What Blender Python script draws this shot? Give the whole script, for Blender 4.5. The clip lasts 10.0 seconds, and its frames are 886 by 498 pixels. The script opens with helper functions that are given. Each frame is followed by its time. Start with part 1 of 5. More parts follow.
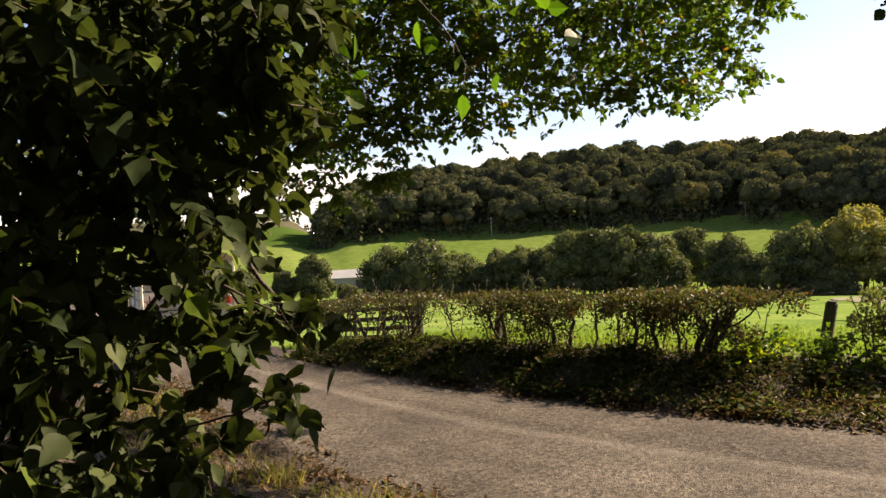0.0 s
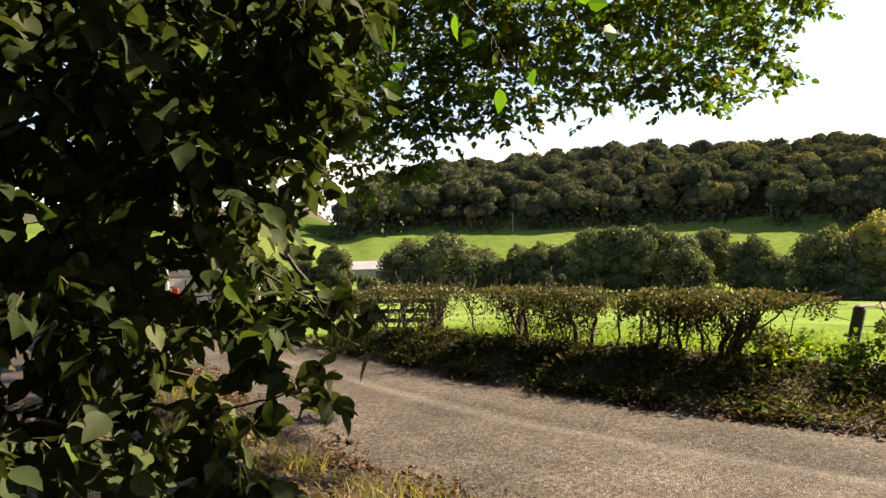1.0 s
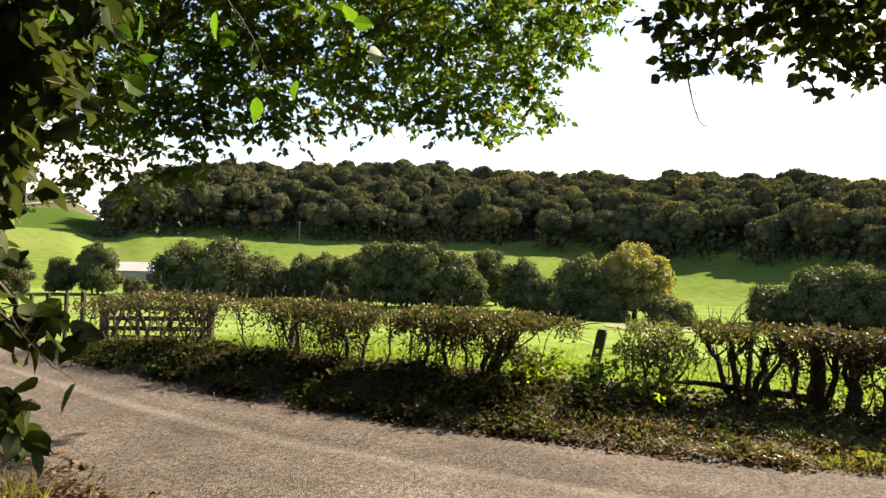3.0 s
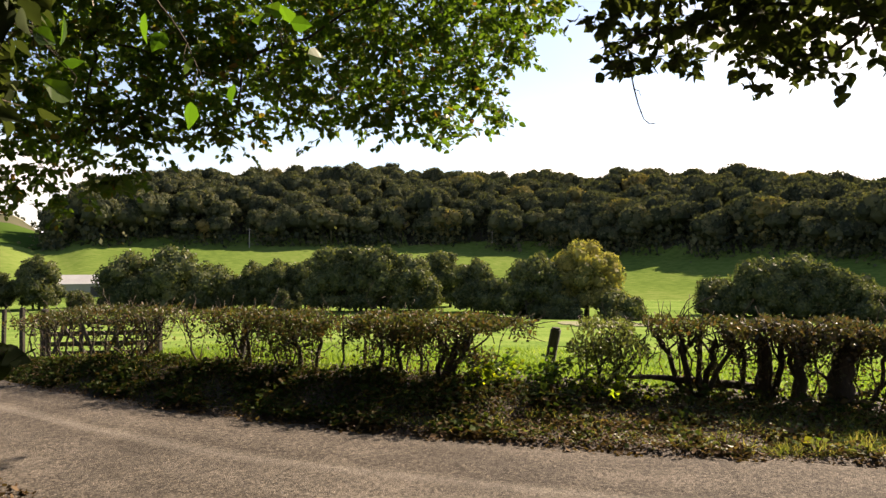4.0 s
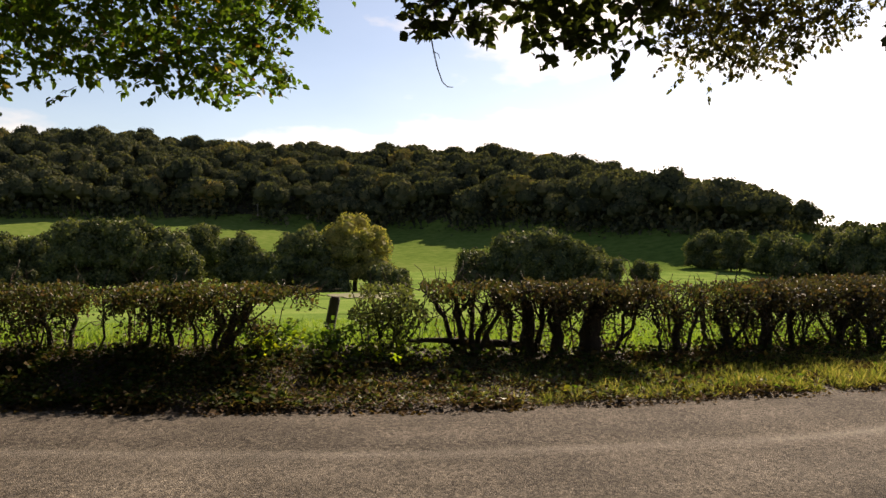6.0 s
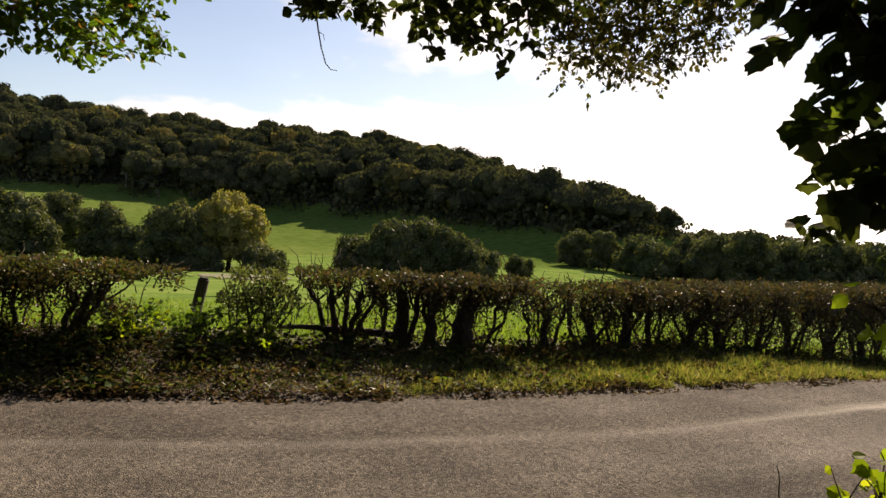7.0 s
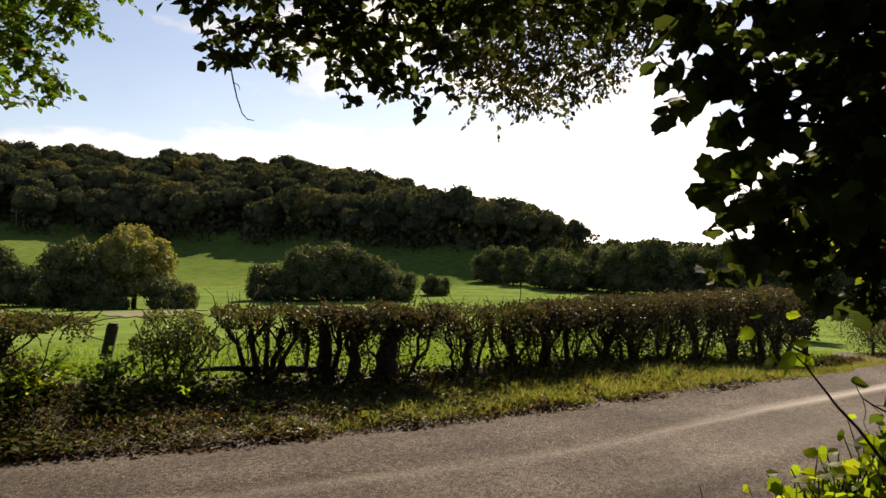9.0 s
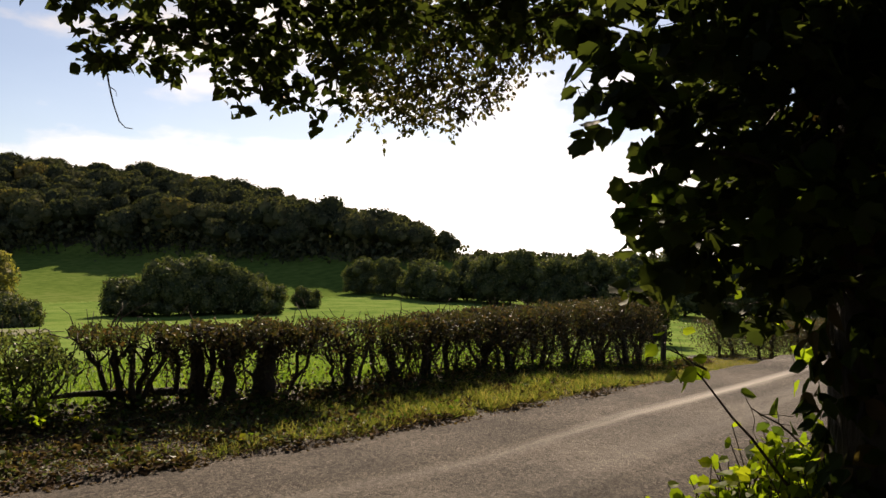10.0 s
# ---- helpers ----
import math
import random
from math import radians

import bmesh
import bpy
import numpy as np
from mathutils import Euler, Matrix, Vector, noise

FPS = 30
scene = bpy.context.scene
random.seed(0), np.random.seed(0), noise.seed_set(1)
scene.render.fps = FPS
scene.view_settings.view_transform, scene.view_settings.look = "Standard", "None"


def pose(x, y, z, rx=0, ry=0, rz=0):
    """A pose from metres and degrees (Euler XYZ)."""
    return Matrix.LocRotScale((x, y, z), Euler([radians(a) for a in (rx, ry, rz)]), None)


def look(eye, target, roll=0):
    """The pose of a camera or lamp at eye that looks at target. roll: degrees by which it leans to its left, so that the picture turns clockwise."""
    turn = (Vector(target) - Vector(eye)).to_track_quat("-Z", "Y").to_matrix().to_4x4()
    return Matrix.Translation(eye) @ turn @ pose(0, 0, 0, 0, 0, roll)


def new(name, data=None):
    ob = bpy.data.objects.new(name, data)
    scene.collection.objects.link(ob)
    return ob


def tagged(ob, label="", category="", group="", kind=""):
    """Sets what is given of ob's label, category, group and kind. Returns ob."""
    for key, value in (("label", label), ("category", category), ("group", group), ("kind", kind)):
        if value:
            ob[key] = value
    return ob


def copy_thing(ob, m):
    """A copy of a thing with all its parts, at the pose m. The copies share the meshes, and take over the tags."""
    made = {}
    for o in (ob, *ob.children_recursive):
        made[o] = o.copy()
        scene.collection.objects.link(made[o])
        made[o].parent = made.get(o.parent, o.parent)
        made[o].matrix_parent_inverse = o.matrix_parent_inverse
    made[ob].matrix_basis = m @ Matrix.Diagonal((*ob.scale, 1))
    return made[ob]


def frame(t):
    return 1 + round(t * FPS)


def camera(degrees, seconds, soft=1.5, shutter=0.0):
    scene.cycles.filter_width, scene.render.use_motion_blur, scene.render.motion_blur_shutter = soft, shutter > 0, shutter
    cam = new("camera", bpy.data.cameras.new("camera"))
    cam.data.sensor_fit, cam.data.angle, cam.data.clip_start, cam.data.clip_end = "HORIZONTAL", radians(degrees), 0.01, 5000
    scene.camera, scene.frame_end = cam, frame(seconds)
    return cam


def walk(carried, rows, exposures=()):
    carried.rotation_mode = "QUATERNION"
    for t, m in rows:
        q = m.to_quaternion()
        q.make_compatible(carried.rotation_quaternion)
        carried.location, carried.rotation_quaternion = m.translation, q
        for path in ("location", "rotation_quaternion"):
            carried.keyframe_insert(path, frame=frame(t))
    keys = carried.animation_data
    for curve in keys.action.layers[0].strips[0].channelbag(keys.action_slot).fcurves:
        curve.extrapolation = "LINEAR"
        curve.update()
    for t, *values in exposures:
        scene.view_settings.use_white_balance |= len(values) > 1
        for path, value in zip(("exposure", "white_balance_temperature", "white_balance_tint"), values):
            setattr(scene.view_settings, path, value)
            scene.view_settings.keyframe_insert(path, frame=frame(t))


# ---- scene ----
# ---- camera ----
cam = camera(63.58, 10.0)
PATH = [(0, 0.109, -0.219, 1.563, -0.41, 3.39, 37.83),
        (0.5, 0.069, -0.244, 1.561, -0.54, 3.02, 41.13),
        (1, 0.086, -0.252, 1.561, -0.83, 1.86, 39.49),
        (1.5, 0.103, -0.216, 1.574, -0.82, 1.03, 32.13),
        (2, 0.137, -0.193, 1.579, -0.59, 1.28, 27.82),
        (2.5, 0.146, -0.177, 1.581, -0.54, -1.24, 25.22),
        (2.7, 0.138, -0.141, 1.589, -0.26, -1.80, 24.23),
        (3.8, 0.131, -0.118, 1.593, 0.29, -0.08, 19.25),
        (4, 0.129, -0.080, 1.599, 0.27, -0.00, 18.76),
        (4.5, 0.067, -0.037, 1.597, 0.33, -0.41, 6.32),
        (5, -0.024, -0.069, 1.613, 0.70, 1.79, -0.47),
        (5.2, -0.039, -0.071, 1.604, 0.38, 1.40, -0.11),
        (6.3, -0.016, -0.030, 1.525, -2.12, -0.31, 0.18),
        (6.5, 0.000, 0.000, 1.550, -1.90, -0.00, 0.00),
        (7, -0.005, -0.006, 1.550, -2.49, -3.74, -9.17),
        (7.5, -0.024, -0.052, 1.597, -2.52, 2.24, -13.04),
        (8, -0.008, -0.064, 1.621, -1.89, -1.23, -14.68),
        (8.5, -0.044, -0.072, 1.634, -1.12, -1.09, -15.88),
        (9, -0.067, -0.045, 1.647, -0.56, -0.91, -16.07),
        (9.5, -0.101, 0.007, 1.646, 0.26, -1.03, -21.67),
        (10, -0.158, 0.056, 1.674, 0.47, -0.74, -26.39)]
EXPOSE = [(0.0, 1.68, 7800, 20), (0.5, 1.88, 7700, 19), (1.0, 2.06, 7600, 18), (1.5, 2.28, 7500, 16), (2.7, 2.24, 7400, 16), (4.0, 1.79, 7500, 19), (5.2, 1.56, 7500, 19), (6.3, 1.03, 7500, 19), (9.0, 0.96, 7400, 18), (10.0, 0.84, 7400, 18)]
walk(cam, [(t, pose(x, y, z, 90 + p, r, w)) for t, x, y, z, p, r, w in PATH], EXPOSE)

# ---- light ----
SUN_AZ, SUN_EL = 28.0, 34.5          # degrees clockwise from +y, and above the horizon
world = bpy.data.worlds.new("sky")
scene.world = world
world.use_nodes = True
wn = world.node_tree
wn.nodes.clear()
w_out = wn.nodes.new("ShaderNodeOutputWorld")
w_bg = wn.nodes.new("ShaderNodeBackground")
w_sky = wn.nodes.new("ShaderNodeTexSky")
w_sky.sky_type, w_sky.sun_disc = "NISHITA", False
w_sky.sun_elevation, w_sky.sun_rotation = radians(SUN_EL), radians(SUN_AZ)
w_sky.air_density, w_sky.dust_density, w_sky.ozone_density = 1.0, 0.4, 3.4
def w_node(kind, **values):
    n = wn.nodes.new("ShaderNode" + kind)
    for key, value in values.items():
        n.inputs[key].default_value = value
    return n


def w_math(op, a, b):
    n = wn.nodes.new("ShaderNodeMath")
    n.operation = op
    for k, q in enumerate((a, b)):
        if isinstance(q, (int, float)):
            n.inputs[k].default_value = q
        else:
            wn.links.new(q, n.inputs[k])
    return n.outputs[0]


w_tc, w_sep = w_node("TexCoord"), w_node("SeparateXYZ")
wn.links.new(w_tc.outputs["Generated"], w_sep.inputs["Vector"])
w_map = w_node("Mapping", Scale=(1.0, 1.0, 2.6), Location=(3.7, 1.9, 0.0))
wn.links.new(w_tc.outputs["Generated"], w_map.inputs["Vector"])
w_noise = w_node("TexNoise", Scale=3.4, Detail=9.0, Roughness=0.55)
wn.links.new(w_map.outputs["Vector"], w_noise.inputs["Vector"])
# thick bright cloud low down and round the sun, thinning to blue higher up and away from it
w_low = w_node("MapRange", **{"From Min": 0.08, "From Max": 0.17, "To Min": 0.24, "To Max": -0.12})
wn.links.new(w_sep.outputs["Z"], w_low.inputs["Value"])
w_dot = wn.nodes.new("ShaderNodeVectorMath")
w_dot.operation = "DOT_PRODUCT"
wn.links.new(w_tc.outputs["Generated"], w_dot.inputs[0])
w_dot.inputs[1].default_value = (math.sin(radians(SUN_AZ)) * math.cos(radians(SUN_EL)), math.cos(radians(SUN_AZ)) * math.cos(radians(SUN_EL)), math.sin(radians(SUN_EL)))
w_near = w_node("MapRange", **{"From Min": 0.76, "From Max": 0.97, "To Min": -0.06, "To Max": 0.20})
wn.links.new(w_dot.outputs["Value"], w_near.inputs["Value"])
w_cover = w_math("ADD", w_math("ADD", w_noise.outputs["Fac"], w_low.outputs["Result"]), w_near.outputs["Result"])
w_ramp = w_node("ValToRGB")
w_ramp.color_ramp.elements[0].color = (0.13, 0.13, 0.13, 1)
w_ramp.color_ramp.elements[0].position, w_ramp.color_ramp.elements[1].position = 0.50, 0.64
wn.links.new(w_cover, w_ramp.inputs["Fac"])
w_bw = w_node("RGBToBW")
wn.links.new(w_sky.outputs["Color"], w_bw.inputs["Color"])
w_puff = w_node("MapRange", **{"From Min": 0.35, "From Max": 0.68, "To Min": 1.15, "To Max": 1.65})
wn.links.new(w_noise.outputs["Fac"], w_puff.inputs["Value"])
w_mix = wn.nodes.new("ShaderNodeMixRGB")
wn.links.new(w_math("MULTIPLY", w_bw.outputs["Val"], w_puff.outputs["Result"]), w_mix.inputs["Color2"])
wn.links.new(w_ramp.outputs["Color"], w_mix.inputs["Fac"])
wn.links.new(w_sky.outputs["Color"], w_mix.inputs["Color1"])
wn.links.new(w_mix.outputs["Color"], w_bg.inputs["Color"])
w_bg.inputs["Strength"].default_value = 0.066
wn.links.new(w_bg.outputs["Background"], w_out.inputs["Surface"])

sun_data = bpy.data.lights.new("sun", "SUN")
sun_data.energy, sun_data.angle, sun_data.color = 5.0, radians(0.53), (1.0, 0.90, 0.74)
sun = new("sun", sun_data)
sun.matrix_world = look((0, 0, 50), (-math.sin(radians(SUN_AZ)) * math.cos(radians(SUN_EL)),
                                     -math.cos(radians(SUN_AZ)) * math.cos(radians(SUN_EL)), 50 - math.sin(radians(SUN_EL))))

# ---- materials ----
def ramp_of(nt, fac, stops):
    r = nt.nodes.new("ShaderNodeValToRGB")
    while len(r.color_ramp.elements) < len(stops):
        r.color_ramp.elements.new(0.5)
    for el, (p, c) in zip(r.color_ramp.elements, stops):
        el.position, el.color = p, (*c, 1)
    nt.links.new(fac, r.inputs["Fac"])
    return r.outputs["Color"]


def surf(name, stops, scale=4.0, fine=60.0, rough=0.85, bump=0.4, dist=0.02, spec=0.3, mix=0.45, metal=0.0, stretch=(1, 1, 1)):
    """An opaque surface: two noises, broad and fine, drive the colour ramp; the fine one drives the relief."""
    m = bpy.data.materials.new(name)
    m.use_nodes = True
    nt = m.node_tree
    b = nt.nodes["Principled BSDF"]
    tc = nt.nodes.new("ShaderNodeTexCoord")
    mp = nt.nodes.new("ShaderNodeMapping")
    mp.inputs["Scale"].default_value = stretch
    nt.links.new(tc.outputs["Object"], mp.inputs["Vector"])
    n1, n2 = nt.nodes.new("ShaderNodeTexNoise"), nt.nodes.new("ShaderNodeTexNoise")
    for n, sc in ((n1, scale), (n2, fine)):
        n.inputs["Scale"].default_value, n.inputs["Detail"].default_value = sc, 6.0
        nt.links.new(mp.outputs["Vector"], n.inputs["Vector"])
    mx = nt.nodes.new("ShaderNodeMixRGB")
    mx.inputs["Fac"].default_value = mix
    nt.links.new(n1.outputs["Fac"], mx.inputs["Color1"])
    nt.links.new(n2.outputs["Fac"], mx.inputs["Color2"])
    nt.links.new(ramp_of(nt, mx.outputs["Color"], stops), b.inputs["Base Color"])
    b.inputs["Roughness"].default_value = rough
    b.inputs["Specular IOR Level"].default_value = spec
    b.inputs["Metallic"].default_value = metal
    bp = nt.nodes.new("ShaderNodeBump")
    bp.inputs["Strength"].default_value, bp.inputs["Distance"].default_value = bump, dist
    nt.links.new(n2.outputs["Fac"], bp.inputs["Height"])
    nt.links.new(bp.outputs["Normal"], b.inputs["Normal"])
    return m


def leafy(name, stops, trans=0.45, gloss=0.06, rough=0.4, glow=1.6, scale=0.0, single=False):
    """A thin leaf: colour by the leaf, light partly let through, a slight waxy gloss."""
    m = bpy.data.materials.new(name)
    m.use_nodes = True
    nt = m.node_tree
    nt.nodes.clear()
    out = nt.nodes.new("ShaderNodeOutputMaterial")
    geo = nt.nodes.new("ShaderNodeNewGeometry")
    fac = nt.nodes.new("ShaderNodeObjectInfo").outputs["Random"] if single else geo.outputs["Random Per Island"]
    if scale:
        tc, ns = nt.nodes.new("ShaderNodeTexCoord"), nt.nodes.new("ShaderNodeTexNoise")
        ns.inputs["Scale"].default_value = scale
        nt.links.new(tc.outputs["Object"], ns.inputs["Vector"])
        mx = nt.nodes.new("ShaderNodeMixRGB")
        mx.inputs["Fac"].default_value = 0.6
        nt.links.new(fac, mx.inputs["Color1"])
        nt.links.new(ns.outputs["Fac"], mx.inputs["Color2"])
        fac = mx.outputs["Color"]
    col = ramp_of(nt, fac, stops)
    d, t, g = (nt.nodes.new("ShaderNodeBsdf" + k) for k in ("Diffuse", "Translucent", "Glossy"))
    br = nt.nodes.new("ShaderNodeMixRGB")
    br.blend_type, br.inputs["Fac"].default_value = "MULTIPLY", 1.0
    # glow brightens and yellows the let-through colour, as if sun lay behind the leaf
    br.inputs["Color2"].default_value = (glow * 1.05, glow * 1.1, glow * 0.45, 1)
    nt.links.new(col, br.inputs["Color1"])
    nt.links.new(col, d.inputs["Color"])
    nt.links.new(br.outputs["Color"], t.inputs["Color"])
    g.inputs["Roughness"].default_value = rough
    m1, m2 = nt.nodes.new("ShaderNodeMixShader"), nt.nodes.new("ShaderNodeMixShader")
    m1.inputs["Fac"].default_value, m2.inputs["Fac"].default_value = trans, gloss
    nt.links.new(d.outputs[0], m1.inputs[1]), nt.links.new(t.outputs[0], m1.inputs[2])
    nt.links.new(m1.outputs[0], m2.inputs[1]), nt.links.new(g.outputs[0], m2.inputs[2])
    nt.links.new(m2.outputs[0], out.inputs["Surface"])
    return m


def tarmac():
    """Worn tarmac: pale and dark chippings, stains, and paler bands worn along the lane."""
    m = surf("worn_tarmac", [(0.38, (0.024, 0.021, 0.017)), (0.48, (0.064, 0.055, 0.046)), (0.56, (0.114, 0.099, 0.082)), (0.66, (0.210, 0.184, 0.154))], 0.9, 110.0, rough=0.95, bump=1.0, dist=0.012, spec=0.12, mix=0.72)
    nt = m.node_tree
    b = nt.nodes["Principled BSDF"]
    base = b.inputs["Base Color"].links[0].from_socket
    tc, vo = nt.nodes.new("ShaderNodeTexCoord"), nt.nodes.new("ShaderNodeTexVoronoi")
    vo.inputs["Scale"].default_value = 42.0
    nt.links.new(tc.outputs["Object"], vo.inputs["Vector"])
    chips = nt.nodes.new("ShaderNodeMixRGB")
    chips.blend_type, chips.inputs["Fac"].default_value = "OVERLAY", 0.66
    bw = nt.nodes.new("ShaderNodeRGBToBW")
    nt.links.new(vo.outputs["Color"], bw.inputs["Color"])
    nt.links.new(base, chips.inputs["Color1"])
    nt.links.new(ramp_of(nt, bw.outputs["Val"], [(0.25, (0.20, 0.20, 0.20)), (0.42, (0.5, 0.5, 0.5)), (0.65, (0.55, 0.55, 0.55)), (0.8, (0.82, 0.81, 0.79))]), chips.inputs["Color2"])
    base = chips.outputs["Color"]
    uv = nt.nodes.new("ShaderNodeUVMap")
    mp = nt.nodes.new("ShaderNodeMapping")
    mp.inputs["Scale"].default_value = (29.0, 9.0, 1)
    nt.links.new(uv.outputs["UV"], mp.inputs["Vector"])
    n = nt.nodes.new("ShaderNodeTexNoise")
    n.inputs["Scale"].default_value, n.inputs["Detail"].default_value = 1.0, 5.0
    nt.links.new(mp.outputs["Vector"], n.inputs["Vector"])
    sep = nt.nodes.new("ShaderNodeSeparateXYZ")
    nt.links.new(uv.outputs["UV"], sep.inputs["Vector"])
    band = ramp_of(nt, sep.outputs["Y"], [(0.22, (0, 0, 0)), (0.40, (0.28, 0.28, 0.28)), (0.52, (0.06, 0.06, 0.06)), (0.595, (0.15, 0.15, 0.15)), (0.65, (1, 1, 1)), (0.71, (0, 0, 0))])
    ml = nt.nodes.new("ShaderNodeMath")
    ml.operation = "MULTIPLY"
    nt.links.new(band, ml.inputs[0])
    nt.links.new(ramp_of(nt, n.outputs["Fac"], [(0.30, (0.2, 0.2, 0.2)), (0.50, (1, 1, 1))]), ml.inputs[1])
    worn = nt.nodes.new("ShaderNodeMixRGB")
    worn.inputs["Color2"].default_value = (0.40, 0.37, 0.325, 1)
    along = ramp_of(nt, sep.outputs["X"], [(0.0, (0.10, 0.10, 0.10)), (0.525, (0.12, 0.12, 0.12)), (0.57, (1, 1, 1))])
    mk = nt.nodes.new("ShaderNodeMath")
    mk.operation = "MULTIPLY"
    nt.links.new(ml.outputs[0], mk.inputs[0]), nt.links.new(along, mk.inputs[1])
    nt.links.new(mk.outputs[0], worn.inputs["Fac"])
    nt.links.new(base, worn.inputs["Color1"])
    dark = nt.nodes.new("ShaderNodeMixRGB")
    dark.blend_type, dark.inputs["Fac"].default_value = "MULTIPLY", 0.5
    nt.links.new(worn.outputs["Color"], dark.inputs["Color1"])
    nt.links.new(ramp_of(nt, n.outputs["Fac"], [(0.3, (0.55, 0.53, 0.5)), (0.6, (1, 1, 1))]), dark.inputs["Color2"])
    nt.links.new(dark.outputs["Color"], b.inputs["Base Color"])
    return m


M_FIELD = surf("pasture", [(0.36, (0.062, 0.112, 0.026)), (0.5, (0.114, 0.176, 0.040)), (0.64, (0.172, 0.218, 0.064))], 0.32, 7.0, rough=1.0, spec=0.0, bump=0.5, dist=0.05)
M_HILL = surf("far_pasture", [(0.36, (0.054, 0.092, 0.020)), (0.5, (0.088, 0.132, 0.029)), (0.64, (0.128, 0.162, 0.046))], 0.015, 0.6, rough=1.0, spec=0.0, bump=0.2, dist=0.1)
M_STUBBLE = surf("far_stubble", [(0.3, (0.050, 0.056, 0.034)), (0.7, (0.085, 0.080, 0.052))], 0.012, 0.4, rough=1.0, spec=0.0, bump=0.2, dist=0.1)
# Dark humus, its colour lowered further to stand for shade below the hedge.
M_VERGE = surf("verge_earth", [(0.3, (0.014, 0.010, 0.007)), (0.5, (0.034, 0.023, 0.015)), (0.7, (0.070, 0.047, 0.030))], 1.5, 30.0, bump=1.0, dist=0.05)
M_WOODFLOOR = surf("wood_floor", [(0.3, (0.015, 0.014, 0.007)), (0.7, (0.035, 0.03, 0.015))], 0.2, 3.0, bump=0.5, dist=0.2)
M_ROAD = tarmac()
M_BARK = surf("bark", [(0.3, (0.018, 0.014, 0.010)), (0.7, (0.065, 0.052, 0.038))], 6.0, 40.0, bump=0.9, dist=0.02, stretch=(1, 1, 0.3))
M_TWIG = surf("twig_bark", [(0.3, (0.030, 0.022, 0.014)), (0.7, (0.085, 0.062, 0.040))], 8.0, 60.0, bump=0.5, dist=0.005)
M_OLDWOOD = surf("weathered_wood", [(0.3, (0.014, 0.012, 0.009)), (0.7, (0.046, 0.038, 0.030))], 4.0, 40.0, bump=0.6, dist=0.01, stretch=(1, 1, 0.25))
# Leaf colours greyed a little to stand for haze over the distant wood.
L_WOOD = leafy("woodland_leaves", [(0.25, (0.026, 0.032, 0.023)), (0.48, (0.051, 0.058, 0.036)), (0.62, (0.084, 0.088, 0.051)), (0.8, (0.13, 0.118, 0.062))], trans=0.22, gloss=0.0, scale=0.11)
L_WOODPALE = leafy("turning_woodland_leaves", [(0.0, (0.09, 0.09, 0.04)), (0.6, (0.14, 0.125, 0.055)), (1.0, (0.19, 0.14, 0.06))], trans=0.25, gloss=0.0)
M_DARKFIELD = surf("far_dark_pasture", [(0.3, (0.030, 0.060, 0.012)), (0.7, (0.050, 0.085, 0.018))], 0.015, 0.6, rough=1.0, spec=0.0, bump=0.2, dist=0.1)
M_TRACK = surf("chalky_track", [(0.3, (0.26, 0.24, 0.18)), (0.7, (0.38, 0.35, 0.28))], 0.1, 2.0, rough=1.0, spec=0.0, bump=0.2)
L_GREY = leafy("grey_green_leaves", [(0.0, (0.055, 0.070, 0.030)), (0.6, (0.085, 0.100, 0.045)), (1.0, (0.12, 0.13, 0.06))], trans=0.35, gloss=0.02)
L_TREE = leafy("field_tree_leaves", [(0.2, (0.028, 0.038, 0.020)), (0.45, (0.054, 0.067, 0.033)), (0.6, (0.090, 0.100, 0.048)), (0.8, (0.145, 0.142, 0.064))], trans=0.27, gloss=0.01, scale=0.5)
L_WILLOW = leafy("turning_willow_leaves", [(0.2, (0.070, 0.084, 0.034)), (0.45, (0.165, 0.160, 0.058)), (0.75, (0.30, 0.25, 0.09))], trans=0.36, gloss=0.005, scale=0.35)
L_HEDGE = leafy("hedge_leaves", [(0.0, (0.030, 0.040, 0.015)), (0.5, (0.056, 0.062, 0.023)), (0.8, (0.080, 0.060, 0.030)), (1.0, (0.100, 0.055, 0.030))], trans=0.30, gloss=0.028, rough=0.45)
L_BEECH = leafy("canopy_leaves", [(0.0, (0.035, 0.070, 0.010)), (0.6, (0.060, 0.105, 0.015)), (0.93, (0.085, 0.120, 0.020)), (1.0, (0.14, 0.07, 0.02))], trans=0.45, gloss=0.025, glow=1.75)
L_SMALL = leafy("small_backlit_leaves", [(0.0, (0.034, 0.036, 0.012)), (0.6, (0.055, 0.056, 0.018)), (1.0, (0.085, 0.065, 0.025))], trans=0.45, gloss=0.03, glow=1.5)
# Dark leaf colours stand for shade, the brightest few for leaves in sun.
L_MAPLE = leafy("maple_leaf", [(0.0, (0.030, 0.050, 0.014)), (0.8, (0.055, 0.085, 0.020)), (1.0, (0.10, 0.14, 0.025))], trans=0.45, gloss=0.014, rough=0.45, single=True)
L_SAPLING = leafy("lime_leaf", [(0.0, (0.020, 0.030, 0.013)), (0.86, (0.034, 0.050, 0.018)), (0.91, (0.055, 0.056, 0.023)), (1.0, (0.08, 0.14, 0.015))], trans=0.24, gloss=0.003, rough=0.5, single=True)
# Darker copy of the hedge leaves; its colour stands for the backlit stretch.
L_HEDGEDARK = leafy("shade_toned_hedge_leaves", [(0.0, (0.026, 0.029, 0.014)), (0.6, (0.047, 0.042, 0.021)), (1.0, (0.092, 0.054, 0.032))], trans=0.33, gloss=0.05, rough=0.45)
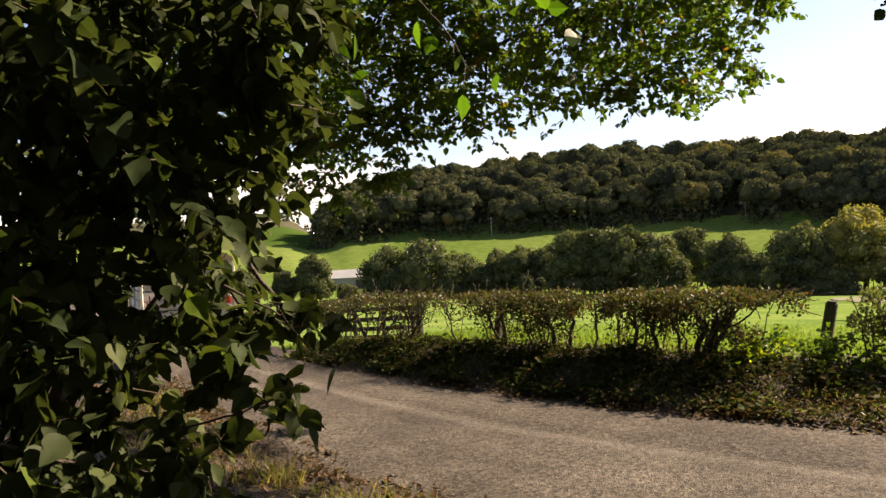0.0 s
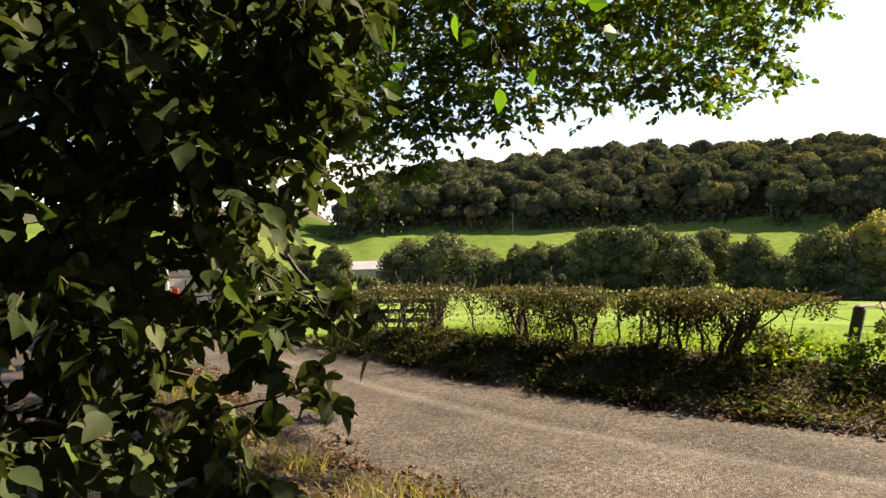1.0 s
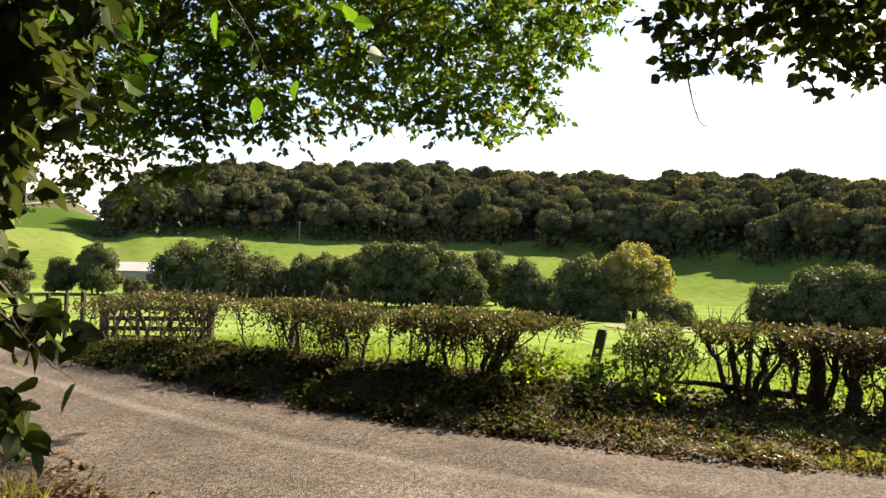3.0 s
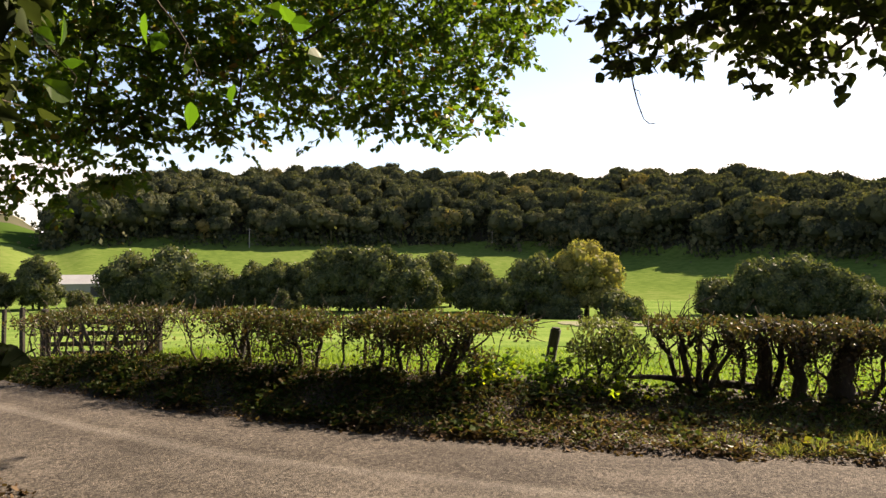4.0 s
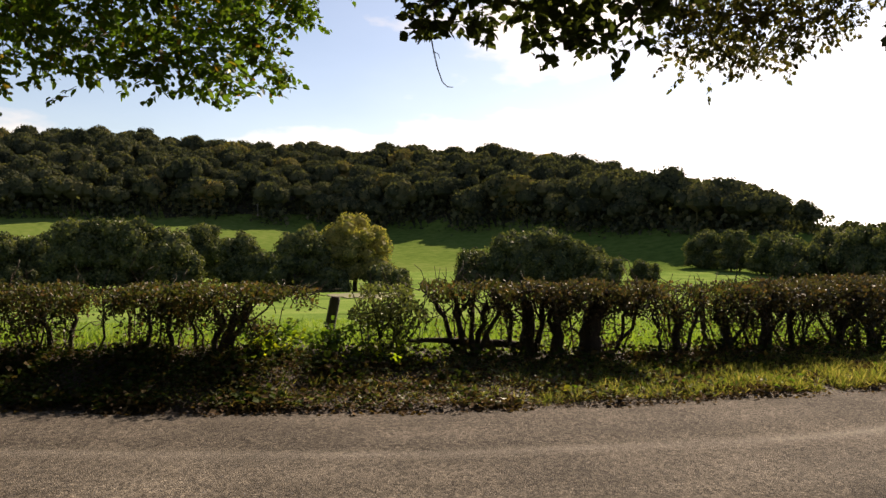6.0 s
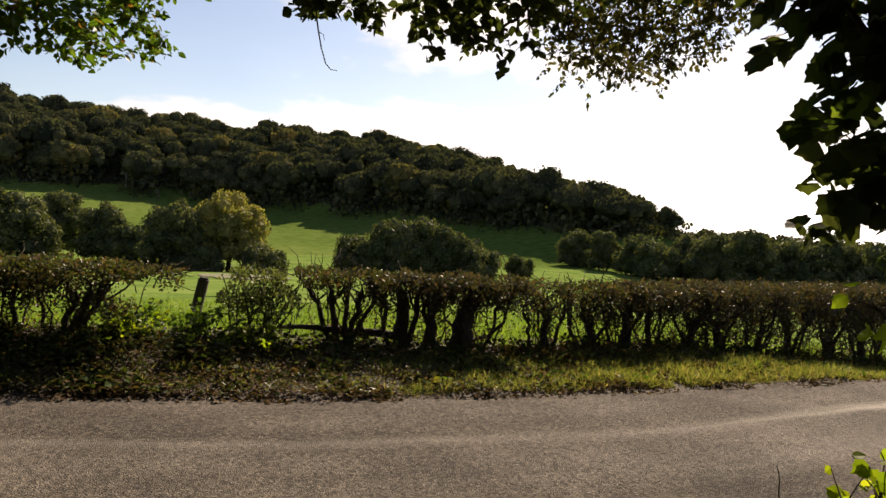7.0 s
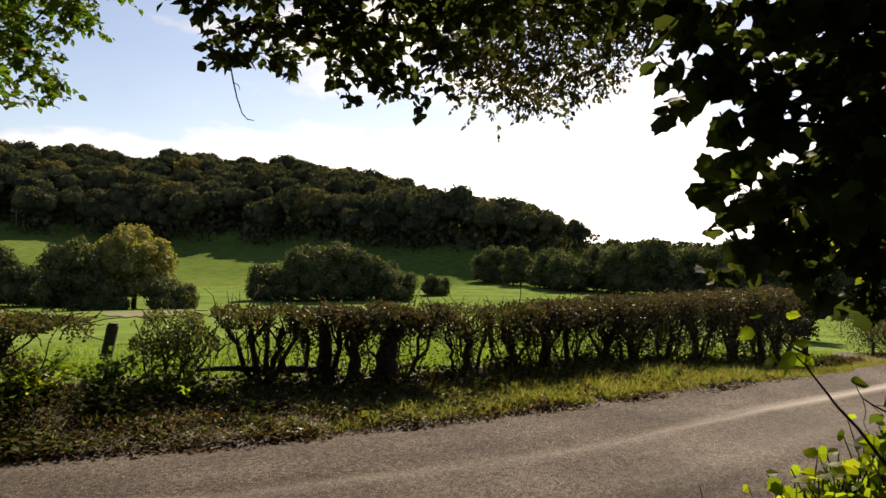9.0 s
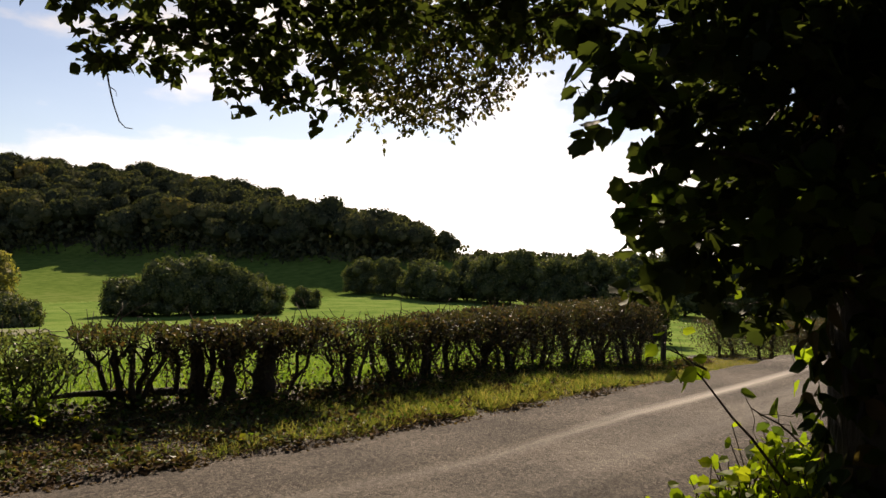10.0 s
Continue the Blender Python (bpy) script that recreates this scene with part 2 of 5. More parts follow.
# These leaf colours are set dark to stand for the roadside trees' shade.
L_DARK = leafy("shade_toned_leaves", [(0.0, (0.024, 0.034, 0.013)), (0.7, (0.042, 0.056, 0.019)), (1.0, (0.07, 0.085, 0.028))], trans=0.36, gloss=0.014, rough=0.45)
L_SHADE = leafy("shade_toned_sapling_leaves", [(0.0, (0.026, 0.036, 0.016)), (0.7, (0.044, 0.058, 0.023)), (1.0, (0.07, 0.088, 0.032))], trans=0.24, gloss=0.004, rough=0.5)
# Bright yellow-green colours and raised glow stand for sun coming through these leaves.
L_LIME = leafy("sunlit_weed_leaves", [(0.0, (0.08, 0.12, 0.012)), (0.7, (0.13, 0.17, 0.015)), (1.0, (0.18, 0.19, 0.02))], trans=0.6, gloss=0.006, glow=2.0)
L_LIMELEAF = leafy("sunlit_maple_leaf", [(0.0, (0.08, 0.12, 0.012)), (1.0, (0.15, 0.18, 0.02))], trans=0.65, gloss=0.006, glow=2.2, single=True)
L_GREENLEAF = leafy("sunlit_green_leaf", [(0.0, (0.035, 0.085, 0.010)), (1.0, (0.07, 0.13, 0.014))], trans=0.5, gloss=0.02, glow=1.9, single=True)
L_GRASS = leafy("grass_blades", [(0.0, (0.090, 0.105, 0.026)), (0.5, (0.150, 0.145, 0.045)), (0.8, (0.20, 0.16, 0.07)), (1.0, (0.28, 0.22, 0.12))], trans=0.4, gloss=0.012)
L_TUFT = leafy("tuft_blades", [(0.0, (0.065, 0.085, 0.026)), (0.5, (0.115, 0.130, 0.042)), (0.85, (0.19, 0.175, 0.075)), (1.0, (0.26, 0.21, 0.12))], trans=0.48, gloss=0.02)
L_PASTURE = leafy("pasture_blades", [(0.0, (0.068, 0.120, 0.024)), (0.6, (0.115, 0.176, 0.037)), (1.0, (0.175, 0.220, 0.058))], trans=0.42, gloss=0.0)
L_IVY = leafy("bank_leaves", [(0.0, (0.020, 0.032, 0.010)), (0.6, (0.035, 0.050, 0.014)), (0.8, (0.06, 0.045, 0.02)), (1.0, (0.075, 0.052, 0.030))], trans=0.25, gloss=0.004, rough=0.5)
L_RUST = leafy("rusty_leaf", [(0.0, (0.30, 0.055, 0.02)), (1.0, (0.36, 0.09, 0.03))], trans=0.4, gloss=0.01, single=True)
L_LITTERLEAF = leafy("dry_leaf", [(0.0, (0.06, 0.035, 0.016)), (1.0, (0.14, 0.085, 0.035))], trans=0.2, gloss=0.04, single=True)
M_MUD = surf("dry_mud", [(0.3, (0.11, 0.115, 0.06)), (0.7, (0.19, 0.19, 0.12))], 0.5, 5.0, rough=1.0, spec=0.05, bump=0.3)
M_PALEWOOD = surf("silvered_pole", [(0.3, (0.16, 0.15, 0.13)), (0.7, (0.30, 0.28, 0.25))], 3.0, 20.0, bump=0.3)
M_SHED = surf("shed_sheeting", [(0.3, (0.22, 0.21, 0.19)), (0.7, (0.34, 0.33, 0.30))], 0.4, 6.0, bump=0.3)
M_ROOF = surf("shed_roof", [(0.3, (0.24, 0.24, 0.24)), (0.7, (0.34, 0.34, 0.33))], 0.4, 6.0, rough=0.9, bump=0.3)
M_TRAILER = surf("dirty_white_paint", [(0.3, (0.34, 0.31, 0.26)), (0.6, (0.62, 0.59, 0.53))], 3.0, 25.0, rough=0.6, bump=0.2, dist=0.004)
M_CANVAS = surf("tan_canvas", [(0.3, (0.24, 0.18, 0.11)), (0.7, (0.36, 0.28, 0.18))], 2.0, 40.0, bump=0.3, dist=0.01)
M_REDLENS = surf("red_lens", [(0.3, (0.28, 0.02, 0.015)), (0.7, (0.42, 0.03, 0.02))], 5.0, 40.0, rough=0.25, bump=0.1, dist=0.002)
M_RUBBER = surf("black_rubber", [(0.3, (0.018, 0.018, 0.018)), (0.7, (0.04, 0.04, 0.04))], 6.0, 60.0, rough=0.8, bump=0.3, dist=0.004)
M_PLATE = surf("yellow_plate", [(0.3, (0.55, 0.42, 0.03)), (0.7, (0.70, 0.55, 0.05))], 5.0, 40.0, rough=0.4, bump=0.1, dist=0.002)
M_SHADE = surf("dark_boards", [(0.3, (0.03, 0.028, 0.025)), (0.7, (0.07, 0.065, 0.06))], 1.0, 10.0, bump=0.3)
L_LITTER = leafy("dead_leaves", [(0.0, (0.040, 0.028, 0.018)), (0.6, (0.085, 0.056, 0.034)), (1.0, (0.16, 0.11, 0.065))], trans=0.2, gloss=0.004)

# ---- building helpers ----
rng = np.random.default_rng(7)
EYE = np.array((0.0, 0.0, 1.55))


def at(az, el, d):
    """A point at az degrees left of +y, el degrees up, d metres from the standing place."""
    a, e = radians(az), radians(el)
    return EYE + d * np.array((-math.sin(a) * math.cos(e), math.cos(a) * math.cos(e), math.sin(e)))


def mesh_of(name, verts, tris, mats, slots=None, smooth=False):
    me = bpy.data.meshes.new(name)
    verts, tris = np.asarray(verts, np.float32), np.asarray(tris, np.int32)
    me.vertices.add(len(verts))
    me.vertices.foreach_set("co", verts.ravel())
    me.loops.add(tris.size)
    me.loops.foreach_set("vertex_index", tris.ravel())
    me.polygons.add(len(tris))
    me.polygons.foreach_set("loop_start", np.arange(0, tris.size, tris.shape[1], dtype=np.int32))
    for m in mats:
        me.materials.append(m)
    if slots is not None:
        me.polygons.foreach_set("material_index", np.asarray(slots, np.int32))
    me.polygons.foreach_set("use_smooth", np.full(len(tris), smooth))
    me.update(calc_edges=True)
    return me


def put(name, me, parent=None, label=""):
    ob = new(name, me)
    if parent:
        ob.parent = parent
    return tagged(ob, label)


def empty(name, place, label, category, group=""):
    ob = new(name)
    ob.location = place
    return tagged(ob, label, category, group)


LEAF_V = np.array([(0, 0, 0), (0.30, 0.18, 0.05), (0.42, 0.48, 0.07), (0.20, 0.80, 0.03), (0, 1.05, -0.06), (-0.20, 0.80, 0.03),
                   (-0.42, 0.48, 0.07), (-0.30, 0.18, 0.05), (0, 0.36, -0.02), (0, 0.72, -0.03)])
MAPLE_V = np.array([(0, 0, 0), (0.20, 0.02, 0.02), (0.44, 0.10, 0.05), (0.46, 0.26, 0.04), (0.58, 0.46, 0.05), (0.44, 0.56, 0.03), (0.34, 0.74, 0.03), (0.18, 0.76, 0), (0, 1.0, -0.06),
                    (-0.18, 0.76, 0), (-0.34, 0.74, 0.03), (-0.44, 0.56, 0.03), (-0.58, 0.46, 0.05), (-0.46, 0.26, 0.04), (-0.44, 0.10, 0.05), (-0.20, 0.02, 0.02), (0, 0.36, -0.04)])
MAPLE_T = np.array([(16, k, k + 1) for k in range(15)] + [(16, 15, 0)])
def toothed_leaf():
    """An oval leaf with a toothed edge, folded a little along its midrib."""
    half = [(0.24, 0.10), (0.36, 0.22), (0.40, 0.40), (0.37, 0.57), (0.27, 0.66), (0.19, 0.82)]
    right = [(x, y, 0.22 * x - 0.10 * y * y) for x, y in half]
    left = [(-x * 0.95, y + 0.02, 0.20 * x - 0.10 * y * y) for x, y in half[::-1]]
    rim = [(0, 0, 0)] + right + [(0.02, 1.06, -0.16)] + left
    mid = [(0, 0.45, -0.03)]
    n = len(rim)
    return np.array(rim + mid), np.array([(n, k, (k + 1) % n) for k in range(n)])


OVAL_V, OVAL_T = toothed_leaf()
LEAFM_V = np.array([(0, 0, 0), (0.34, 0.30, 0.06), (0.26, 0.72, 0.05), (0, 1.05, -0.05), (-0.26, 0.72, 0.05), (-0.34, 0.30, 0.06), (0, 0.5, -0.03)])
LEAFM_T = np.array([(6, k, k + 1) for k in range(5)] + [(6, 5, 0)])
LEAF_T = np.array([(0, 1, 8), (1, 2, 8), (2, 9, 8), (2, 3, 9), (3, 4, 9), (0, 8, 7), (7, 8, 6), (6, 8, 9), (6, 9, 5), (5, 9, 4)])
CLUMP_V = np.array([(-0.5, -0.1, 0), (0.1, -0.5, 0.12), (0.55, 0.05, 0), (0.0, 0.5, -0.1)])
CLUMP_T = np.array([(0, 1, 2), (0, 2, 3)])
BLADE_V = np.array([(-0.5, 0, 0), (0.5, 0, 0), (0.34, 0.55, 0.10), (-0.26, 0.55, 0.10), (0.1, 1.0, 0.34)])
BLADE_T = np.array([(0, 1, 2), (0, 2, 3), (3, 2, 4)])


def frames_of(ydir, up):
    """Turns (n,3,3) whose y axis is ydir and whose z axis leans to up."""
    y = ydir / np.linalg.norm(ydir, axis=1, keepdims=True)
    x = np.cross(y, up)
    x /= np.linalg.norm(x, axis=1, keepdims=True) + 1e-9
    return np.stack([x, y, np.cross(x, y)], axis=2)


def scatter(tv, tt, places, ydir, up, sizes, widths=None):
    """Copies of a small template at many places, as vertices and triangles."""
    n = len(places)
    v = np.repeat(tv[None], n, 0) * np.asarray(sizes)[:, None, None]
    if widths is not None:
        v[:, :, 0] = tv[None, :, 0] * np.asarray(widths)[:, None]
    v = np.einsum("nij,nkj->nki", frames_of(ydir, up), v) + np.asarray(places)[:, None, :]
    t = tt[None] + (np.arange(n) * len(tv))[:, None, None]
    return v.reshape(-1, 3), t.reshape(-1, 3)


def unit(n, r=None):
    v = (r or rng).normal(size=(n, 3))
    return v / np.linalg.norm(v, axis=1, keepdims=True)


def join(parts):
    vs, ts, k = [], [], 0
    for v, t in parts:
        vs.append(np.asarray(v)), ts.append(np.asarray(t) + k)
        k += len(v)
    return np.concatenate(vs), np.concatenate(ts)


def tube(points, radii, sides=6):
    """A bent, tapering round stick through points."""
    p = np.asarray(points, float)
    r = np.interp(np.linspace(0, 1, len(p)), np.linspace(0, 1, len(radii)), radii)
    d = np.gradient(p, axis=0)
    f = frames_of(d, np.tile((0.31, 0.92, 0.23), (len(p), 1)))
    a = np.linspace(0, 2 * math.pi, sides, endpoint=False)
    ring = np.stack([np.cos(a), np.zeros(sides), np.sin(a)], 1)
    v = (np.einsum("nij,kj->nki", f, ring) * r[:, None, None] + p[:, None]).reshape(-1, 3)
    t = []
    for i in range(len(p) - 1):
        for k in range(sides):
            a0, a1 = i * sides + k, i * sides + (k + 1) % sides
            t += [(a0, a1, a1 + sides), (a0, a1 + sides, a0 + sides)]
    e = (len(p) - 1) * sides
    t += [(e, e + k, e + k + 1) for k in range(1, sides - 1)]
    return v, np.array(t)


def crooked(a, b, n, wob, r=None):
    """A wandering line from a to b."""
    r = r or rng
    a, b = np.asarray(a, float), np.asarray(b, float)
    s = np.linspace(0, 1, n)[:, None]
    w = np.cumsum(r.normal(size=(n, 3)), 0)
    w -= w[:1] + (w[-1:] - w[:1]) * s
    return a + (b - a) * s + w * wob * np.linalg.norm(b - a) / math.sqrt(n)


# ---- the lie of the land ----
def smooth(a, b, x):
    s = np.clip((x - a) / (b - a), 0, 1)
    return s * s * (3 - 2 * s)


FAR_EDGE = np.array([(-60, 32), (-30, 15.8), (-18, 10.6), (-12, 8.15), (-8, 6.62), (-5, 6.0), (-3, 5.78), (-1.5, 5.78), (0, 5.86), (2, 6.2), (4.5, 6.8), (8, 7.75), (12.4, 9.1), (20, 11.7), (60, 27)])
NEAR_EDGE = np.array([(-60, 29.2), (-30, 13.2), (-18, 8.0), (-12, 5.9), (-8, 4.6), (-5, 3.55), (-3.5, 3.1), (0, 2.9), (3, 3.2), (6, 4.0), (10, 5.5), (20, 8.9), (60, 24.2)])
HEDGE = np.array([(-30, 17.6), (-12, 10.2), (-8.5, 7.8), (-5, 7.15), (-2.2, 7.1), (-0.8, 7.6), (0.4, 8.1), (2, 7.95), (4.2, 8.75), (7.5, 9.9), (10.5, 11.2), (12.5, 12.6), (15.8, 14.9), (18.5, 13.9), (24, 15.6), (60, 30)])
SKYLINE = np.array([(-180, 1.0), (-60, 0.3), (-30, 0.0), (-29, -0.6), (-27.3, 0.0), (-26.2, 0.9), (-25, 1.45), (-23, 2.1), (-20, 2.9), (-17, 3.4), (-14, 4.15), (-11, 4.75), (-8, 5.4), (-3, 5.95), (1, 6.1), (7, 5.95), (15, 6.2), (20, 6.35), (24, 6.65), (28, 6.45), (34, 6.0), (42, 5.8), (46, 4.7), (48, 3.0), (56, 3.0), (70, 2.4), (180, 1.0)])
WOOD_FOOT = np.array([(-28, -0.25), (-18, -0.35), (-10, -0.2), (4, -0.1), (10, 0.2), (17, 0.5), (28, 0.6), (34, 0.65), (48, 0.9)])


def wood_edge(az): return np.interp(az, [-30, -18, -5, 10, 50], [148, 152, 178, 205, 214])
def far_edge(x): return np.interp(x, FAR_EDGE[:, 0], FAR_EDGE[:, 1])
def near_edge(x): return np.interp(x, NEAR_EDGE[:, 0], NEAR_EDGE[:, 1])
def hedge_line(x): return np.interp(x, HEDGE[:, 0], HEDGE[:, 1])


def ripple(x, y, s, k=0):
    return (np.sin(x * s + 1.3 * np.sin(y * s * 0.7 + k)) + np.sin(y * s * 1.13 + 1.7 * np.sin(x * s * 0.6 + 2 * k))) * 0.5


def land(x, y):
    """Height of the ground."""
    x, y = np.asarray(x, float), np.asarray(y, float)
    d = np.hypot(x, y)
    az = np.degrees(np.arctan2(-x, y))
    # the valley's floor, the far pasture up to the wood's edge, the steep wood, the land beyond it
    floor = np.interp(d, [0, 9.5, 13, 20, 40, 70, 100, 115], [0, -0.02, -0.42, -1.05, -2.7, -4.9, -5.5, -5.6])
    rb = wood_edge(az)
    zb = 1.55 + rb * np.tan(np.radians(np.interp(az, WOOD_FOOT[:, 0], WOOD_FOOT[:, 1])))
    foot = np.interp(az, [-16, -8, 4, 16], [126, 126, 116, 105])
    pasture = -5.6 + (zb + 5.6) * np.clip((d - foot) / (rb - foot), 0, 1) ** np.interp(az, [-16, -4, 6, 20], [1.3, 1.6, 2.3, 2.0])
    hill = np.interp(az, SKYLINE[:, 0], SKYLINE[:, 1])
    wood = smooth(-30, -27.5, az) * (1 - smooth(46, 49, az))
    top = 1.55 + (rb + 72) * np.tan(np.radians(hill)) - 7.9 * wood
    slope = zb + (top - zb) * np.clip((d - rb) / 72, 0, 1) ** 0.6
    far_left = smooth(45.0, 50.5, az)
    open_land = -5.6 + np.interp(d, [115, 165, 215, 260, 420, 900, 3500], [0, 4.2, 9.6, 13, 22, 52, 62]) * far_left + np.interp(d, [115, 400, 3500], [0, 2, 8]) * (1 - far_left)
    beyond = top + (d - rb - 72) * 0.004
    hillside = np.where(d > rb + 72, beyond, np.where(d > rb, slope, pasture))
    inside = smooth(-31, -28, az) * (1 - far_left)
    z = np.where(d > 115, hillside * inside + open_land * (1 - inside), floor)
    z += (ripple(x, y, 0.05) * 0.35 * smooth(20, 70, d) + ripple(x, y, 0.012, 2) * 1.0 * smooth(300, 600, d))
    # behind the standing place the land goes on, level
    back = smooth(4, -2, y)
    z = z * (1 - back) + back * (0.15 + 0.02 * d.clip(0, 40))
    # near banks and the road's bed
    fe, ne, hl = far_edge(x), near_edge(x), hedge_line(x)
    near = 1 - smooth(11, 16, np.abs(x) + 0)
    left = smooth(0.2, -2.2, x) * smooth(-12, -8.5, x)
    bank = (0.06 + 0.19 * left) * smooth(fe, np.maximum(hl - 0.15, fe + 0.9), y) * (1 - smooth(hl + 0.35, hl + 2.4, y))
    flat = smooth(ne - 0.05, ne + 0.18, y) * (1 - smooth(fe - 0.16, fe + 0.12, y))
    z = z * (1 - flat) + flat * -0.03
    z = z + bank + (0.012 + 0.02 * ripple(x, y, 5.0)) * (1 - flat) * (1 - smooth(12, 30, d))
    z = z + 0.10 * smooth(ne - 0.1, ne - 1.4, y)
    return z


def build_ground():
    r = np.concatenate([[0.3, 0.8, 1.3, 1.8, 2.2], np.arange(2.5, 14, 0.13), np.geomspace(14, 330, 110), np.geomspace(340, 3500, 40)])
    az = np.radians(np.concatenate([np.arange(-70, 70, 0.5), np.arange(70, 290, 2.5)]))
    R, A = np.meshgrid(r, az, indexing="ij")
    X, Y = -R * np.sin(A), R * np.cos(A)
    Z = land(X, Y)
    nr, na = R.shape
    v = np.concatenate([np.stack([X, Y, Z], 2).reshape(-1, 3), [(0, 0, float(land(0.0, 0.0)))]])
    i, k = np.meshgrid(np.arange(nr - 1), np.arange(na), indexing="ij")
    a, b = (i * na + k).ravel(), (i * na + (k + 1) % na).ravel()
    t = np.concatenate([np.stack([a, b, b + na], 1), np.stack([a, b + na, a + na], 1), np.stack([np.full(na, nr * na), (np.arange(na) + 1) % na, np.arange(na)], 1)])
    c = v[t].mean(1)
    d, caz = np.hypot(c[:, 0], c[:, 1]), np.degrees(np.arctan2(-c[:, 0], c[:, 1]))
    slot = np.zeros(len(t), int)
    slot[(c[:, 1] < hedge_line(c[:, 0]) + 0.7) & (d < 60)] = 1
    slot[d > 115] = 2
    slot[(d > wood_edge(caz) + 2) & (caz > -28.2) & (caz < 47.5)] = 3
    slot[(d > 430) & (caz >= 47.5)] = 4
    slot[(d > 212 + 25 * ripple(c[:, 0], c[:, 1], 0.03)) & (d < 430) & (caz >= 46.0) & (caz < 53.5)] = 5
    slot[(d > 500) & (caz <= -27.5)] = 4
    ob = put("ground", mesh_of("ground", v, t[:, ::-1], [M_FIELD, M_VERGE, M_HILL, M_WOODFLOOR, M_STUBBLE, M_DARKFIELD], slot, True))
    return tagged(ob, "green pasture falling to a valley and rising to wooded hills", "ground", kind="structure")


def build_road():
    xs = np.concatenate([np.arange(-60, -14, 1.0), np.arange(-14, 16, 0.2), np.arange(16, 60.1, 1.0)])
    s = np.linspace(0, 1, 31)
    X = np.repeat(xs[:, None], len(s), 1)
    wobble = 0.05 * np.sin(xs * 3.1) + 0.04 * np.sin(xs * 7.7 + 1) + 0.02 * np.sin(xs * 17)
    fe, ne = far_edge(xs) + wobble, near_edge(xs) + 0.06 * np.sin(xs * 2.3) + 0.04 * np.sin(xs * 9)
    Y = ne[:, None] + (fe - ne)[:, None] * s[None]
    d = np.hypot(X, Y)
    Z = 0.03 * np.sin(s * math.pi)[None] - 0.012 + 0 * X
    Z = np.where(d > 14, np.maximum(Z, land(X, Y) + 0.02), Z)
    na = len(s)
    i, k = np.meshgrid(np.arange(len(xs) - 1), np.arange(na - 1), indexing="ij")
    a = (i * na + k).ravel()
    t = np.concatenate([np.stack([a, a + na, a + na + 1], 1), np.stack([a, a + na + 1, a + 1], 1)])
    me = mesh_of("road", np.stack([X, Y, Z], 2).reshape(-1, 3), t, [M_ROAD], None, True)
    along = np.repeat(np.cumsum(np.hypot(np.diff(xs, prepend=xs[0]), np.diff((fe + ne) / 2, prepend=(fe[0] + ne[0]) / 2)))[:, None], na, 1)
    straight = (Y - near_edge(xs)[:, None]) / (far_edge(xs) - near_edge(xs))[:, None]
    straight = straight - np.interp(xs, [-60, -2, 2.8, 5, 60], [0.02, -0.06, -0.04, 0.04, 0.04])[:, None]
    uv = np.stack([along / 130, straight], 2).reshape(-1, 2)
    me.uv_layers.new(name="UVMap").data.foreach_set("uv", uv[t.ravel()].astype(np.float32).ravel())
    ob = put("road", me)
    return tagged(ob, "narrow grey worn tarmac lane with a gravelly edge", "road", kind="structure")


build_ground()
build_road()

# ---- woods and trees ----
ICO_V = np.array([(0, 0, 1), (0.89, 0, 0.45), (0.28, 0.85, 0.45), (-0.72, 0.53, 0.45), (-0.72, -0.53, 0.45), (0.28, -0.85, 0.45),
                  (0.72, 0.53, -0.45), (-0.28, 0.85, -0.45), (-0.89, 0, -0.45), (-0.28, -0.85, -0.45), (0.72, -0.53, -0.45), (0, 0, -1)])
ICO_T = np.array([(0, 1, 2), (0, 2, 3), (0, 3, 4), (0, 4, 5), (0, 5, 1), (1, 6, 2), (2, 7, 3), (3, 8, 4), (4, 9, 5), (5, 10, 1),
                  (6, 7, 2), (7, 8, 3), (8, 9, 4), (9, 10, 5), (10, 6, 1), (7, 6, 11), (8, 7, 11), (9, 8, 11), (10, 9, 11), (6, 10, 11)])


def crown_clumps(r, n, size, height, width, low, lobes):
    """Leaf clumps on the outsides of several lobes; height, width and underside of the whole crown."""
    cz = low + (height - low) * r.beta(1.3, 1.2, lobes) * 0.86
    spread = width * 0.5 * np.sqrt(np.clip(1 - ((cz - low) / (height - low) * 1.4 - 0.45) ** 2, 0.15, 1)) * 0.72
    a = r.uniform(0, 2 * math.pi, lobes)
    k = np.sqrt(r.uniform(0.1, 1, lobes))
    c = np.stack([np.cos(a) * spread * k, np.sin(a) * spread * k, cz], 1)
    rad = r.uniform(0.09, 0.24, lobes) * width * 0.72
    c[:, 2] = np.minimum(c[:, 2], height * (1.02 - 0.30 * (np.hypot(c[:, 0], c[:, 1]) / (width * 0.5)) ** 2) * r.uniform(0.86, 1.0, lobes) - rad * 0.85)
    which = r.integers(0, lobes, n)
    u = unit(n, r)
    u[:, 2] = np.where((u[:, 2] < -0.3) & (r.random(n) < 0.6), -u[:, 2], u[:, 2])
    p = c[which] + u * (rad[which] * r.uniform(0.5, 1.28, n))[:, None] * np.array((1, 1, 0.9))
    p[:, 2] = np.maximum(p[:, 2], low + r.uniform(0, 0.22 * height, n))
    return scatter(CLUMP_V, CLUMP_T, p, unit(n, r), u + 0.7 * unit(n, r), size * r.uniform(0.6, 1.4, n)), (c, rad)


